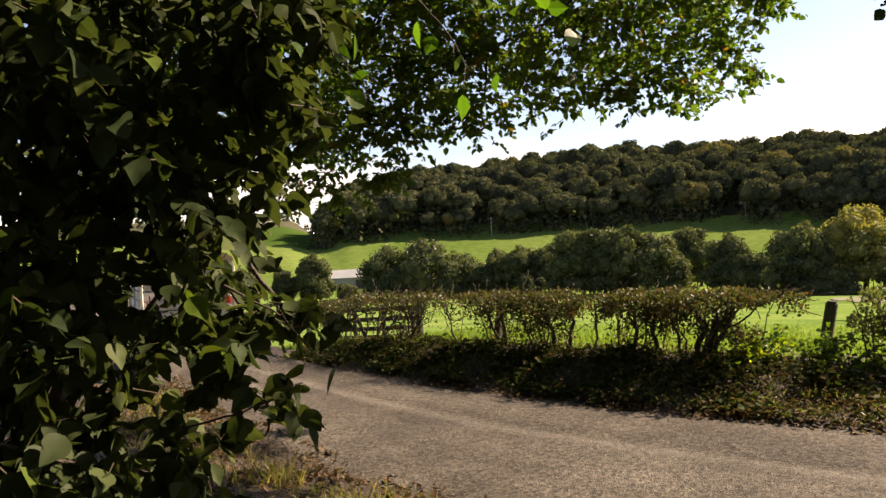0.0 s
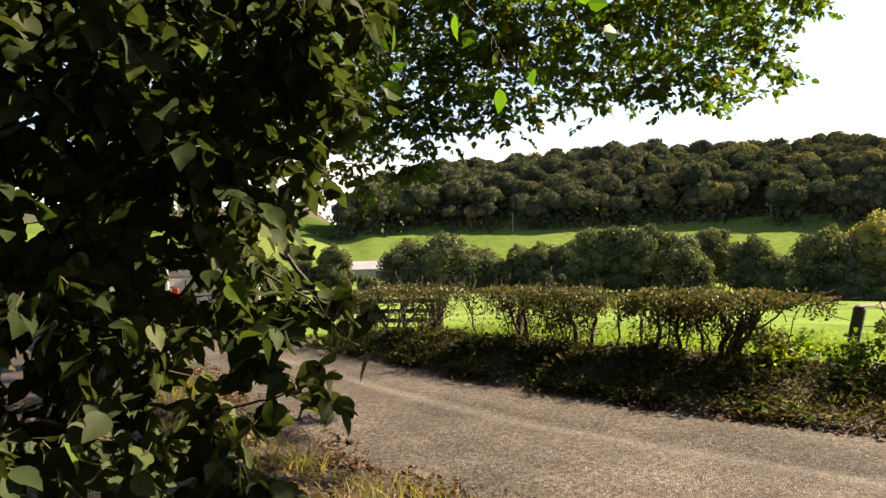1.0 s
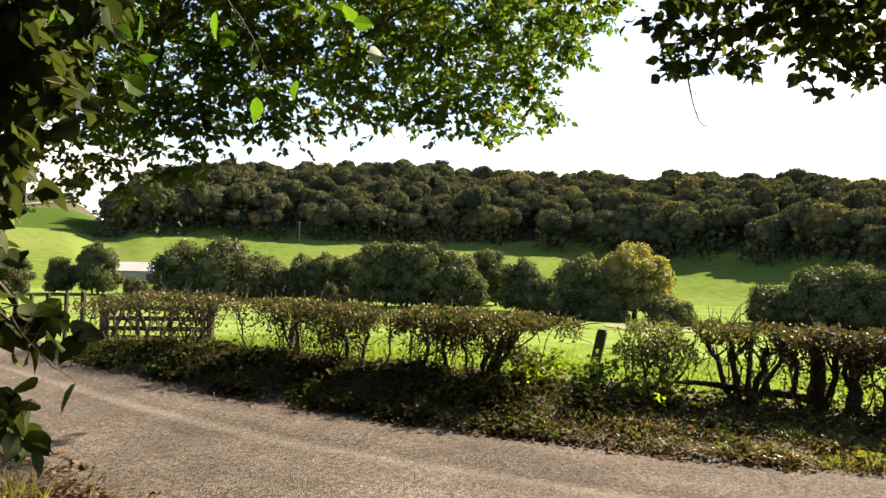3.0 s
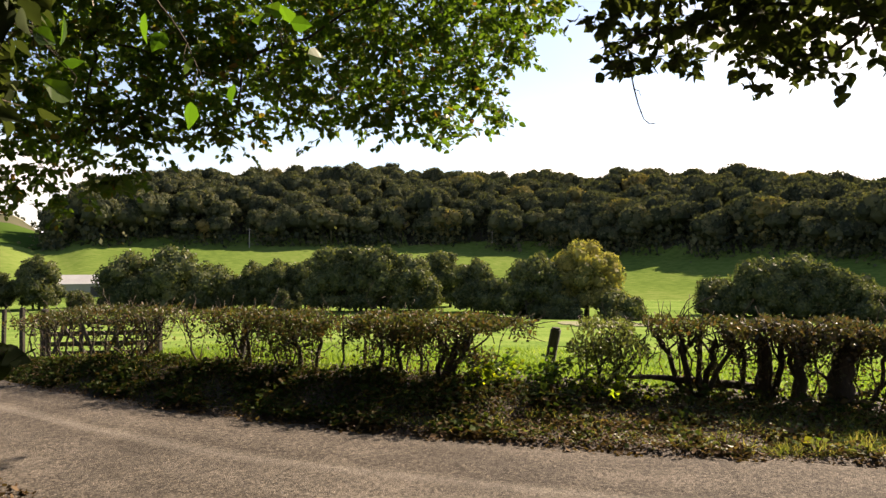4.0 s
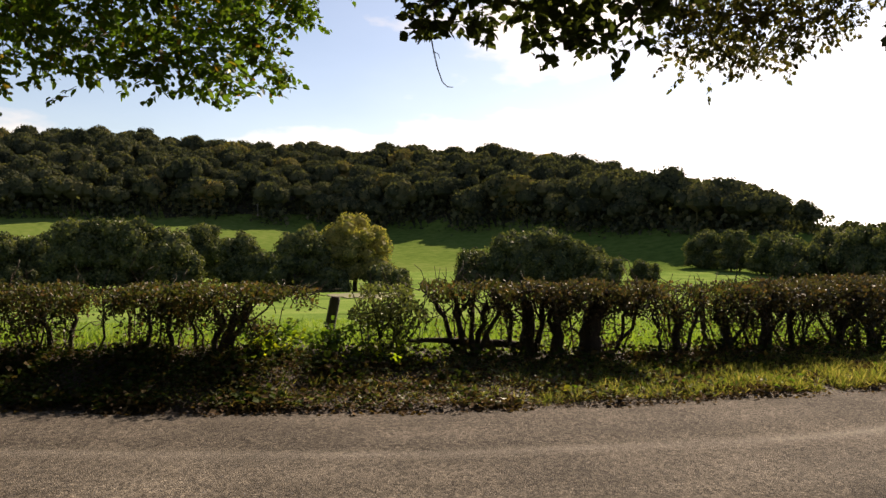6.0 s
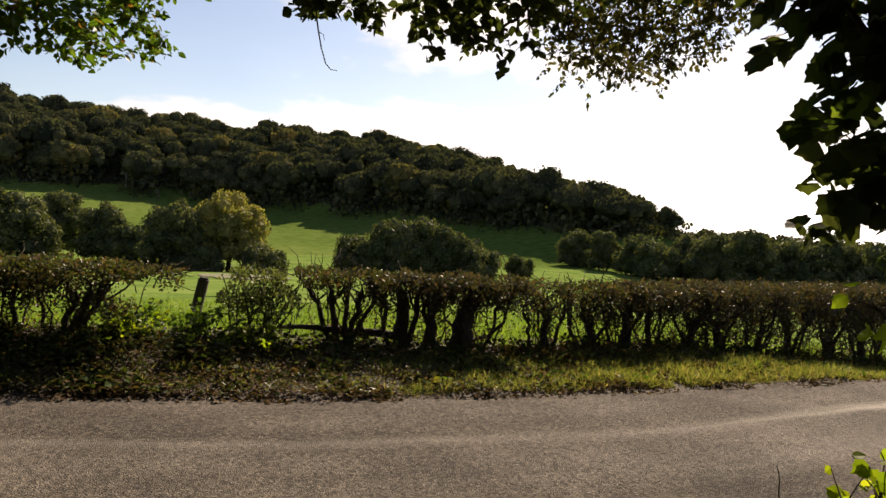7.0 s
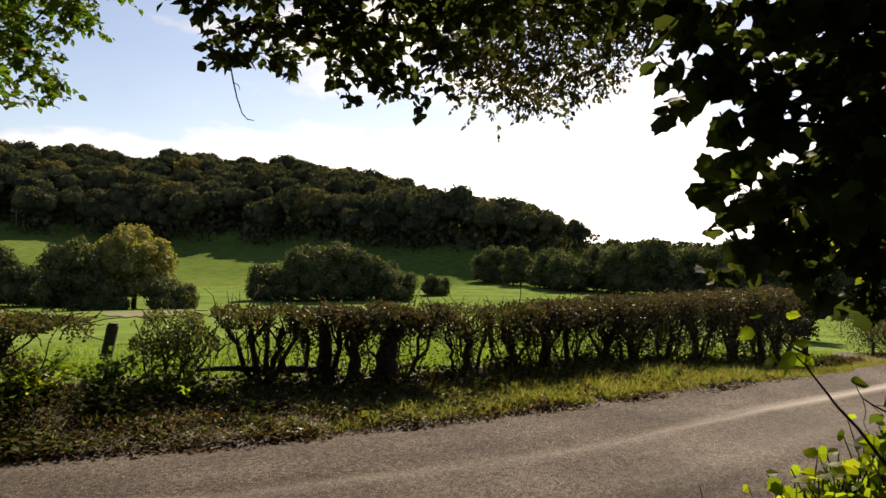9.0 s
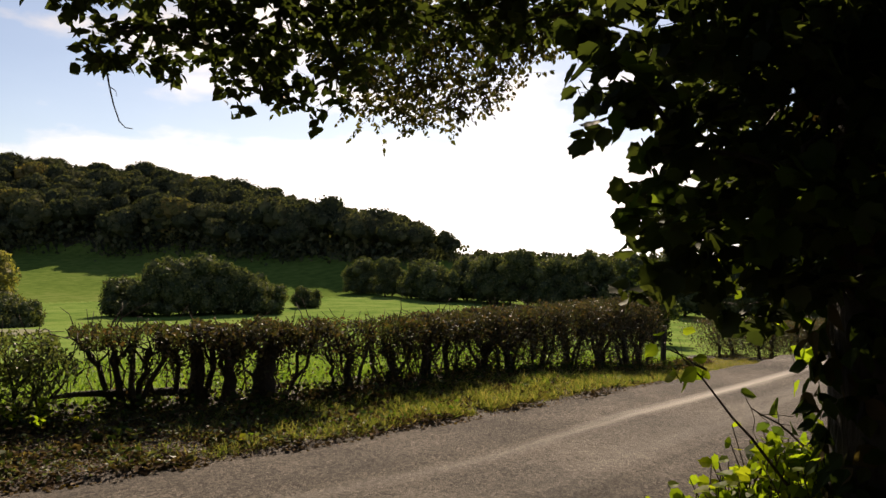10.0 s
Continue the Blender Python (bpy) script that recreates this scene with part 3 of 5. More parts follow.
def build_wood():
    """The wood on the hillside: some hundreds of rounded crowns, one body of foliage."""
    r = np.random.default_rng(21)
    kinds = []
    for k in range(9):
        lobes = 13
        u = unit(lobes, r)
        u[:, 2] = np.abs(u[:, 2]) * 0.9 + 0.05
        lob = u * (2.7, 2.7, 2.5) + (0, 0, 5.4)
        lob[0] = (0, 0, 6.3)
        rad = np.concatenate([[2.7], r.uniform(1.1, 1.9, lobes - 1)])
        n = 760
        which = r.choice(lobes, n, p=rad ** 2 / (rad ** 2).sum())
        u = unit(n, r)
        u[:, 2] = np.where(u[:, 2] < -0.2, np.abs(u[:, 2]), u[:, 2])
        p = lob[which] + u * (rad[which] * r.uniform(0.90, 1.08, n))[:, None]
        leaves = scatter(CLUMP_V, CLUMP_T, p, unit(n, r), u + 0.30 * unit(n, r), 0.46 * r.uniform(0.5, 1.5, n))
        skirt = np.stack([r.normal(size=90) * 1.9, r.normal(size=90) * 1.9, r.uniform(0.2, 4.6, 90)], 1)
        low = scatter(CLUMP_V, CLUMP_T, skirt, unit(90, r), unit(90, r), r.uniform(0.6, 1.3, 90))
        stem = tube([(0, 0, -1), (0.1, 0, 2.5), (0, 0.1, 5.0)], (0.26, 0.16), 5)
        kinds.append(join([leaves, low, stem] + [(ICO_V * rr * 0.92 + cc, ICO_T) for cc, rr in zip(lob, rad)]))
    parts, pale = [], []
    k = 0.0
    while k < 86:
        az = 47.2
        while az > -27.2:
            a = az + r.normal() * 0.5
            dd = float(wood_edge(a)) + k + r.normal() * 1.8
            x, y = -dd * math.sin(radians(a)), dd * math.cos(radians(a))
            if not (a > 46 and k > 40):
                v, t = kinds[r.integers(0, 9)]
                s = r.uniform(0.72, 1.22) * float(np.interp(a, [-27.6, -26.4, -25, -22, -10], [0.42, 0.58, 0.82, 1.0, 1.0]))
                if k < 8:
                    s *= 1.12
                q = r.uniform(0, 6.28)
                m = np.array([(math.cos(q), -math.sin(q), 0), (math.sin(q), math.cos(q), 0), (0, 0, r.uniform(0.85, 1.12))]) * s
                pale.append(np.full(len(t), r.random() < 0.035))
                parts.append((v @ m.T + (x, y, float(land(x, y)) - 0.6), t))
                if k < 9:
                    n = 110
                    p = np.stack([x + r.normal(size=n) * 2.6, y + r.normal(size=n) * 2.6, np.zeros(n)], 1)
                    p[:, 2] = land(p[:, 0], p[:, 1]) + 3.2 * r.random(n) ** 1.5
                    under = scatter(CLUMP_V, CLUMP_T, p, unit(n, r), unit(n, r) + (0, 0, 0.4), r.uniform(0.4, 1.0, n))
                    pale.append(np.zeros(len(under[1]), bool))
                    parts.append(under)
            az -= math.degrees(r.uniform(4.6, 7.4) * (1 if a > -9 else 0.85) / dd)
        k += 4.0 if k < 8 else 6.0
    v, t = join(parts)
    ob = put("woodland", mesh_of("woodland", v, t, [L_WOOD, L_WOODPALE], np.concatenate(pale)))
    return tagged(ob, "dense broadleaved wood in early autumn covering the hillside", "woodland", kind="stuff")


def lobed_crown(r, height, width, low, lobes, n, size):
    """A broad crown of rounded lobes down to its skirt: leaf clumps on the lobes' outsides, and where the lobes lie."""
    h = r.beta(1.0, 1.25, lobes)
    rad = r.uniform(0.07, 0.15, lobes) * width
    reach = (width / 2 - rad) * np.sqrt(np.clip(1 - h ** 2.4, 0.02, 1)) * np.where(h < 0.22, 0.82, 1.0) * np.sqrt(r.uniform(0.35, 1, lobes))
    a = np.arange(lobes) * 2.39996 + r.normal(size=lobes) * 0.4
    c = np.stack([np.cos(a) * reach, np.sin(a) * reach, np.maximum(low + (height - low - rad) * h, low + rad * 0.8)], 1)
    c[0], rad[0] = (0, 0, low + (height - low) * 0.48), 0.30 * min(width, height - low)
    which = r.choice(lobes, n, p=rad ** 2 / (rad ** 2).sum())
    v = unit(n, r)
    p = c[which] + v * (rad[which] * r.uniform(0.84, 1.20, n))[:, None] * (1, 1, 0.9)
    deep = (np.linalg.norm(p[:, None] - c[None], axis=2) / rad[None]).min(1) < 0.70
    p, v = p[~deep], v[~deep]
    p[:, 2] = np.maximum(p[:, 2], low + r.uniform(-0.25, 0.10 * height, len(p)))
    m = len(p)
    clumps = scatter(CLUMP_V, CLUMP_T, p, unit(m, r), v + 0.6 * unit(m, r), size * r.uniform(0.5, 1.5, m))
    return join([clumps] + [(ICO_V * rr * 0.76 + cc, ICO_T) for cc, rr in zip(c, rad)]), (c, rad)


def tree_kind(name, seed, height, width, low, n, size, lobes, leaf, stems=1, label=""):
    """A field tree: trunk with limbs, and a crown of leaf clumps."""
    r = np.random.default_rng(seed)
    (v, t), (c, rad) = lobed_crown(r, height, width, low, lobes, n, size)
    root = empty(name, (0, 0, 0), label, "tree", "trees in the valley")
    wood = []
    for s in range(stems):
        ox = 0 if stems == 1 else (s - (stems - 1) / 2) * width * 0.6 / stems
        fork = np.array((ox * 1.2, r.normal() * 0.2, low + height * 0.2))
        wood.append(tube(crooked((ox, 0, -0.4), fork, 6, 0.08, r), (0.034 * height / stems ** 0.4, 0.022 * height / stems ** 0.4), 8))
        for k in range(s, lobes, stems):
            wood.append(tube(crooked(fork, c[k], 6, 0.12, r), (0.014 * height / stems ** 0.4, 0.003 * height), 5))
    put("trunk", mesh_of("trunk", *join(wood), [M_BARK], None, True), root, "dark bare trunk and limbs")
    put("crown", mesh_of("crown", v, t, [leaf]), root, "crown of small leaves")
    return root


def stand(ob, az, d, turn=0.0, scale=1.0, sink=0.0):
    x, y = -d * math.sin(radians(az)), d * math.cos(radians(az))
    ob.matrix_basis = Matrix.LocRotScale((x, y, float(land(x, y)) - sink), Euler((0, 0, radians(turn))), (scale,) * 3)
    return ob


def copy_stand(ob, az, d, turn, scale, sink=0.0):
    x, y = -d * math.sin(radians(az)), d * math.cos(radians(az))
    keep = ob.scale.copy()
    ob.scale = (scale,) * 3
    c = copy_thing(ob, pose(x, y, float(land(x, y)) - sink, 0, 0, turn))
    ob.scale = keep
    return c


build_wood()

ALDER = "dark green alder tree with a rounded crown on the valley floor"
alder_a = stand(tree_kind("alder_tree", 31, 8.3, 11.5, 0.3, 15000, 0.25, 64, L_TREE, 3, ALDER), 42.2, 98, 0, 0.90)
alder_b = stand(tree_kind("alder_tree", 32, 8.1, 8.6, 0.5, 11000, 0.25, 46, L_TREE, 3, ALDER), 31.6, 90, 20, 0.78)
alder_c = stand(tree_kind("alder_tree", 33, 8.6, 8.4, 0.5, 11500, 0.25, 48, L_TREE, 2, ALDER), 27.6, 84, 0, 0.93)
alder_d = stand(tree_kind("alder_tree", 34, 6.6, 10.5, 0.2, 12000, 0.25, 56, L_TREE, 4, "low spreading alder tree with several stems on the valley floor"), 35.4, 94, 0, 0.74)
for kind, az, d, turn, s in ((alder_a, 39.4, 109, 70, 1.04), (alder_d, 37.0, 108, 20, 1.06), (alder_b, 33.4, 106, 80, 0.82), (alder_c, 25.5, 97, 130, 1.02), (alder_b, 23.6, 96, 200, 1.05),
                             (alder_a, 21.4, 97, 40, 0.90), (alder_b, 29.6, 103, 200, 0.84), (alder_d, 31.0, 100, 90, 0.5), (alder_c, 18.8, 110, 10, 1.0), (alder_b, 16.2, 95, 300, 0.86), (alder_d, 14.3, 93, 150, 0.76), (alder_d, 12.6, 92, 10, 0.60),
                             (alder_b, 48.2, 116, 160, 0.92), (alder_d, 45.7, 118, 60, 0.42), (alder_c, 50.6, 118, 60, 0.62), (alder_b, 53.6, 110, 20, 0.70), (alder_a, 57.5, 104, 0, 0.9)):
    copy_stand(kind, az, d * 0.87, turn, s * 0.93)

WILLOW = "spreading willow tree with its crown turning yellow"
willow = stand(tree_kind("willow_tree", 41, 8.3, 9.4, 1.3, 16000, 0.20, 52, L_WILLOW, 1, WILLOW), 7.3, 71, 0, 0.96)
copy_stand(alder_b, 11.3, 69, 250, 0.86, 0.3)
copy_stand(alder_d, 4.7, 67, 30, 0.52, 0.3)
copy_stand(alder_d, 9.3, 67, 120, 0.45, 0.2)
for kind, az, d, turn, s in ((alder_d, -2.6, 84, 10, 0.72), (alder_a, -5.2, 82, 220, 0.78), (alder_a, -7.8, 83, 300, 0.83), (alder_d, -10.2, 84, 100, 0.92), (alder_d, -12.2, 82, 40, 0.66),
                             (alder_d, -15.5, 92, 60, 0.46), (alder_a, -20.1, 125, 300, 0.80), (alder_c, -22.0, 118, 30, 0.80), (alder_a, -24.6, 112, 190, 0.78),
                             (alder_d, -26.2, 108, 10, 0.95), (alder_b, -28.2, 110, 70, 0.86), (alder_a, -30.2, 106, 80, 0.90), (alder_c, -32.4, 103, 140, 1.0), (alder_a, -35.4, 102, 260, 0.92),
                             (alder_b, -38.2, 100, 350, 1.05), (alder_a, -41.2, 98, 33, 0.98), (alder_c, -44.6, 96, 75, 1.1), (alder_a, -48.0, 94, 5, 1.05), (alder_c, -51.5, 90, 60, 1.1), (alder_a, -56.0, 88, 100, 1.1)):
    copy_stand(kind, az, d, turn, s)

# ---- the hedge along the lane ----
LEAF4_V = np.array([(0, 0, 0), (0.36, 0.5, 0.10), (0, 1.0, 0), (-0.36, 0.5, 0.10)])
LEAF4_T = np.array([(0, 1, 2), (0, 2, 3)])


def hedge_shrub(x, stems, heads, slender=0, low_leaves=0, brush=40, seed=0, label="", leaf=None, depth=0.42, spread=0.5):
    """One clipped hedge shrub. stems: (foot, crotch, crotch height, radius), each a bare trunk that forks into the head;
    heads: (from, to, underside, top, leaves), masses of small leaves; slender: thin upright shoots with leaves along them."""
    r = np.random.default_rng(500 + seed)
    y = float(hedge_line(x))
    z = float(land(x, y))
    root = empty("hedge_shrub", (x, y, z), label or "old clipped hawthorn hedge shrub with thick bare trunks", "hedge", "hedge along the lane")
    x0, x1 = min(h[0] for h in heads), max(h[1] for h in heads)
    under, top = min(h[2] for h in heads), max(h[3] for h in heads)
    for bx, tx, tz, rad in stems:
        foot, by = np.array((bx, r.normal() * 0.05, -0.12)), r.normal() * 0.06
        crotch = np.array((tx, by, tz))
        wood = [tube(crooked(foot, crotch, 8, 0.13 if rad < 0.06 else 0.07, r), (rad * 1.28, rad, rad * 0.8), 9)]
        for q in range(4):
            tip = np.array((np.clip(tx + r.normal() * 0.20, x0, x1), by + r.normal() * depth * 0.4, top * r.uniform(0.86, 1.03)))
            start = foot + (crotch - foot) * r.uniform(0.72, 1.0)
            wood.append(tube(crooked(start, tip, 6, 0.22, r), (max(rad * 0.5, 0.008), 0.005), 5))
        for q in range(3):
            start = foot + (crotch - foot) * r.uniform(0.25, 0.8)
            end = start + np.array((r.normal() * 0.22, r.normal() * 0.1, r.uniform(0.05, 0.35)))
            wood.append(tube(crooked(start, end, 5, 0.25, r), (max(rad * 0.22, 0.006), 0.003), 4))
        put("stem", mesh_of("stem", *join(wood), [M_BARK], None, True), root)
    wood, P = [], []
    for q in range(slender):
        foot = np.array((x0 * spread + (x1 - x0) * spread * (q + 0.5) / slender + r.normal() * 0.05, r.normal() * 0.1, -0.05))
        tip = np.array((foot[0] / max(spread, 0.2) * r.uniform(0.7, 1.0), r.normal() * 0.14, top * r.uniform(0.8, 1.0)))
        line = crooked(foot, tip, 7, 0.12, r)
        rad = r.uniform(0.006, 0.014)
        wood.append(tube(line, (rad, rad * 0.4), 5))
        k = r.integers(14, 40)
        s = r.uniform(0.15, 0.95, k)
        P.append(np.stack([np.interp(s, np.linspace(0, 1, 7), line[:, j]) for j in range(3)], 1) + r.normal(size=(k, 3)) * 0.045)
    for q in range(brush):
        h = heads[r.integers(0, len(heads))]
        a = np.array((r.uniform(h[0], h[1]), r.normal() * 0.14, h[2] + r.uniform(-0.25, 0.9) * (h[3] - h[2])))
        wood.append(tube(crooked(a, a + r.normal(size=3) * (0.16, 0.10, 0.12) + (0, 0, 0.10), 4, 0.2, r), (0.007, 0.003), 4))
    tagged(put("brushwood", mesh_of("brushwood", *join(wood), [M_TWIG], None, True), root, "fine bare twigs"), kind="stuff")
    for h0, h1, lo, hi, n in heads:
        n = int(n * 1.7)
        px = r.uniform(h0, h1, n)
        edge = np.clip(np.minimum(px - h0, h1 - px) / 0.14, 0, 1)
        floor = lo + 0.10 * np.sin(px * 7.3 + seed) + 0.06 * np.sin(px * 17 + 2 * seed) + (1 - edge) * (hi - lo) * 0.35
        roof = hi + 0.018 * np.sin(px * 11 + seed) + 0.015 * np.sin(px * 29 + seed) - (1 - edge) * 0.06
        p = np.stack([px, np.clip(r.normal(size=n) * 0.5, -1, 1) * depth, floor + (roof - floor) * r.beta(1.25, 0.85, n)], 1)
        lump = 0.5 + 0.5 * np.sin(p[:, 0] * 13 + seed) * np.sin(p[:, 2] * 15 + 2 * seed + p[:, 0] * 4)
        P.append(p[r.random(n) < 0.35 + 0.65 * lump])
    if low_leaves:
        P.append(np.stack([r.uniform(x0, x1, low_leaves) * 0.8, r.normal(size=low_leaves) * 0.16, r.uniform(0.02, 0.95, low_leaves) * under], 1))
    P = np.concatenate(P)
    n = len(P)
    put("foliage", mesh_of("foliage", *scatter(LEAF4_V, LEAF4_T, P, unit(n, r) + (0, 0, 0.25), unit(n, r) + (0, 0, 0.5), r.uniform(0.024, 0.052, n)), [leaf or L_HEDGE]), root, "small green and russet leaves")
    return root


THIN = "thin clipped hedge shrub of slender stems with russet top leaves"
# over the gate and along the bend: a thin clipped top on few stems
for i, (x, w, n) in enumerate(((-9.0, 0.45, 700), (-8.2, 0.45, 800), (-7.45, 0.45, 800))):
    hedge_shrub(x, [(0.0, -0.15, 0.5, 0.014), (0.06, 0.2, 0.55, 0.016)], [(-w, w, 0.52, 0.70 + 0.02 * i, n)], 3, 20, 20, i, THIN)
hedge_shrub(-6.55, [(-0.05, -0.35, 0.5, 0.016), (0.0, -0.1, 0.55, 0.018), (0.03, 0.15, 0.5, 0.015), (0.05, 0.36, 0.5, 0.014)], [(-0.5, 0.45, 0.42, 0.69, 1300)], 10, 160, 40, 4, "clipped hedge shrub whose slender stems fan out from one foot", spread=0.3)
hedge_shrub(-5.65, [(0.1, 0.0, 0.5, 0.012)], [(-0.5, 0.45, 0.52, 0.64, 420)], 2, 30, 16, 5, THIN)
hedge_shrub(-4.85, [(0.0, -0.15, 0.5, 0.018), (0.05, 0.15, 0.5, 0.02)], [(-0.42, 0.4, 0.36, 0.67, 1500)], 8, 180, 40, 6, THIN)
hedge_shrub(-4.1, [(0.0, -0.1, 0.45, 0.028), (0.1, 0.25, 0.5, 0.022)], [(-0.42, 0.42, 0.28, 0.68, 2600)], 10, 360, 50, 7, "dense clipped hedge shrub of slender stems with russet top leaves")
hedge_shrub(-3.52, [(0.0, 0.06, 0.6, 0.012)], [(-0.2, 0.2, 0.48, 0.62, 120)], 0, 10, 6, 8, "single crooked hedge stem with a few leaves")
hedge_shrub(-2.98, [(0.0, -0.1, 0.5, 0.022), (0.12, 0.16, 0.5, 0.024)], [(-0.42, 0.4, 0.32, 0.67, 2400)], 12, 330, 50, 9, "bushy clipped hedge shrub of upright stems", spread=0.8)
hedge_shrub(-2.36, [(0.0, 0.24, 0.38, 0.046), (-0.04, 0.08, 0.35, 0.034), (0.05, 0.34, 0.4, 0.026), (-0.2, -0.25, 0.35, 0.018)],
            [(-0.55, 0.48, 0.32, 0.68, 3300), (0.30, 0.78, 0.46, 0.66, 900), (0.70, 1.02, 0.55, 0.65, 260), (0.30, 0.55, 0.05, 0.30, 260)], 3, 260, 50, 10, "leaning clipped hedge shrub reaching out over a gap")
# the small untrimmed shrub in the gap
hedge_shrub(-0.66, [(0.0, -0.1, 0.3, 0.012), (0.05, 0.14, 0.35, 0.012), (0.02, 0.3, 0.3, 0.010)], [(-0.30, 0.26, 0.34, 0.80, 1100), (-0.42, 0.42, 0.22, 0.58, 1200)], 6, 260, 40, 11,
            "small untrimmed green shrub in a hedge gap", L_GREY, 0.36)
# the old trunks
hedge_shrub(0.25, [(-0.02, -0.40, 0.60, 0.030), (0.0, -0.16, 0.58, 0.036), (0.03, 0.02, 0.6, 0.032), (0.05, 0.18, 0.6, 0.030), (0.08, 0.34, 0.58, 0.026)], [(-0.56, 0.46, 0.64, 0.82, 1700)], 9, 90, 60, 12, spread=0.4)
hedge_shrub(0.86, [(0.0, 0.02, 0.62, 0.082), (-0.06, -0.20, 0.6, 0.028), (0.16, 0.20, 0.6, 0.034), (0.26, 0.34, 0.6, 0.030)], [(-0.36, 0.46, 0.50, 0.84, 2600)], 6, 320, 60, 13, "", L_HEDGEDARK)
hedge_shrub(1.58, [(0.0, 0.05, 0.56, 0.125), (-0.26, -0.28, 0.6, 0.05), (0.10, 0.46, 0.58, 0.022), (0.14, 0.60, 0.66, 0.020), (-0.42, -0.36, 0.6, 0.022)],
            [(-0.46, 0.35, 0.40, 0.85, 3600), (0.30, 0.78, 0.54, 0.84, 1900)], 6, 380, 60, 14, "old clipped hedge shrub with one very thick trunk", L_HEDGEDARK)
RIGHT = ((2.62, 0.050, 0.5, 0.45, 900, 0.78), (3.28, 0.056, 0.5, 0.42, 1500, 0.77), (3.80, 0.052, 0.5, 0.40, 2300, 0.77), (4.28, 0.040, 0.5, 0.36, 2600, 0.78), (4.92, 0.058, 0.6, 0.32, 3600, 0.79),
         (5.48, 0.060, 0.6, 0.30, 3600, 0.79), (6.20, 0.042, 0.7, 0.27, 4300, 0.79), (7.05, 0.060, 0.8, 0.27, 4600, 0.79), (7.95, 0.064, 0.8, 0.25, 4800, 0.80), (8.70, 0.050, 0.7, 0.24, 4300, 0.80), (9.30, 0.055, 0.6, 0.24, 3600, 0.80))
for i, (x, rad, w, lo, n, hi) in enumerate(RIGHT):
    side, drop = -1 if i % 2 else 1, -float(land(x, hedge_line(x)))
    lo, hi = lo + 0.6 * drop, hi + drop + 0.02
    hedge_shrub(x, [(0.0, 0.06 * side, lo + 0.08, rad), (0.05 * side, 0.30 * side, 0.55 + drop, rad * 0.45), (-0.04 * side, -0.28 * side, 0.5 + drop, rad * 0.40), (0.02, -0.10 * side, 0.6 + drop, rad * 0.35)],
                [(-w * 0.62, w * 0.62, lo, hi + 0.08, n)], 6 if i < 4 else 5, 150 if i < 4 else 480, 70, 30 + i, "", L_HEDGE if i < 2 else L_HEDGEDARK, 0.48)
for i, x in enumerate((16.3, 17.5, 18.7, 19.9, 21.2, 22.6)):
    hedge_shrub(x, [(0.0, 0.1, 0.4, 0.05), (-0.4, -0.5, 0.4, 0.04)], [(-0.9, 0.9, 0.05, (1.05, 1.15, 1.1, 1.2, 1.15, 1.25)[i], 9000)], 0, 900, 20, 80 + i, "dense dark hedge shrub beyond the field gap", L_HEDGEDARK, 1.1)


def laid_stem():
    """An old laid stem that runs along the foot of the hedge."""
    r = np.random.default_rng(95)
    y = float(hedge_line(0.2))
    root = empty("laid_stem", (0.2, y, float(land(0.2, y))), "old stem laid along the foot of the hedge", "branch")
    put("stem", mesh_of("stem", *tube(crooked((-0.65, -0.02, 0.16), (0.62, 0.05, 0.10), 9, 0.05, r), (0.022, 0.045, 0.05), 8), [M_BARK], None, True), root)
    put("stub", mesh_of("stub", *tube(crooked((0.30, 0.02, 0.11), (0.18, -0.03, 0.42), 5, 0.12, r), (0.022, 0.010), 6), [M_BARK], None, True), root)


laid_stem()

# ---- trees over the standing place ----
def sprays(r, centres, radius, per, size, droop):
    """Twigs with alternate leaves round each centre: where the leaves sit, and the wood."""
    P, Y, U, wood = [], [], [], []
    for c in centres:
        for q in range(max(1, per // 8)):
            a = c + r.normal(size=3) * radius * 0.5
            h = r.normal(size=3) * (1, 1, 0.35) + (0, 0, -droop)
            h /= np.linalg.norm(h)
            b = a + h * radius * r.uniform(0.7, 1.3)
            line = crooked(a, b, 5, 0.10, r)
            wood.append(tube(line[::2], (0.035 * size, 0.012 * size), 3))
            s = np.linspace(0.12, 1, 8)
            p = np.stack([np.interp(s, np.linspace(0, 1, 5), line[:, j]) for j in range(3)], 1)
            side = np.cross(h, (0, 0, 1.0)) * np.where(np.arange(8) % 2, 1, -1)[:, None]
            P.append(p + r.normal(size=(8, 3)) * size * 0.2)
            Y.append(h * 0.6 + side * 0.9 + r.normal(size=(8, 3)) * 0.45 + (0, 0, -0.3 - droop * 0.5))
            U.append(r.normal(size=(8, 3)) * 0.8 + (0, 0, 1.0))
    P, Y, U = (np.concatenate(q) for q in (P, Y, U))
    return P, Y, U, size * r.uniform(0.6, 1.25, len(P)), wood


def fill(r, table, az0, az1, step, up, d0, d1, rise=0.6):
    """Spray centres over a stretch of the sky above a lower outline (az, el)."""
    table = np.array(sorted(table))
    out = []
    for az in np.arange(az0, az1, step):
        el = float(np.interp(az, table[:, 0], table[:, 1])) + rise
        while el < up:
            out.append(at(az + r.normal() * step * 0.25, el + abs(r.normal()) * step * 0.2, r.uniform(d0, d1)))
            el += step
    return out


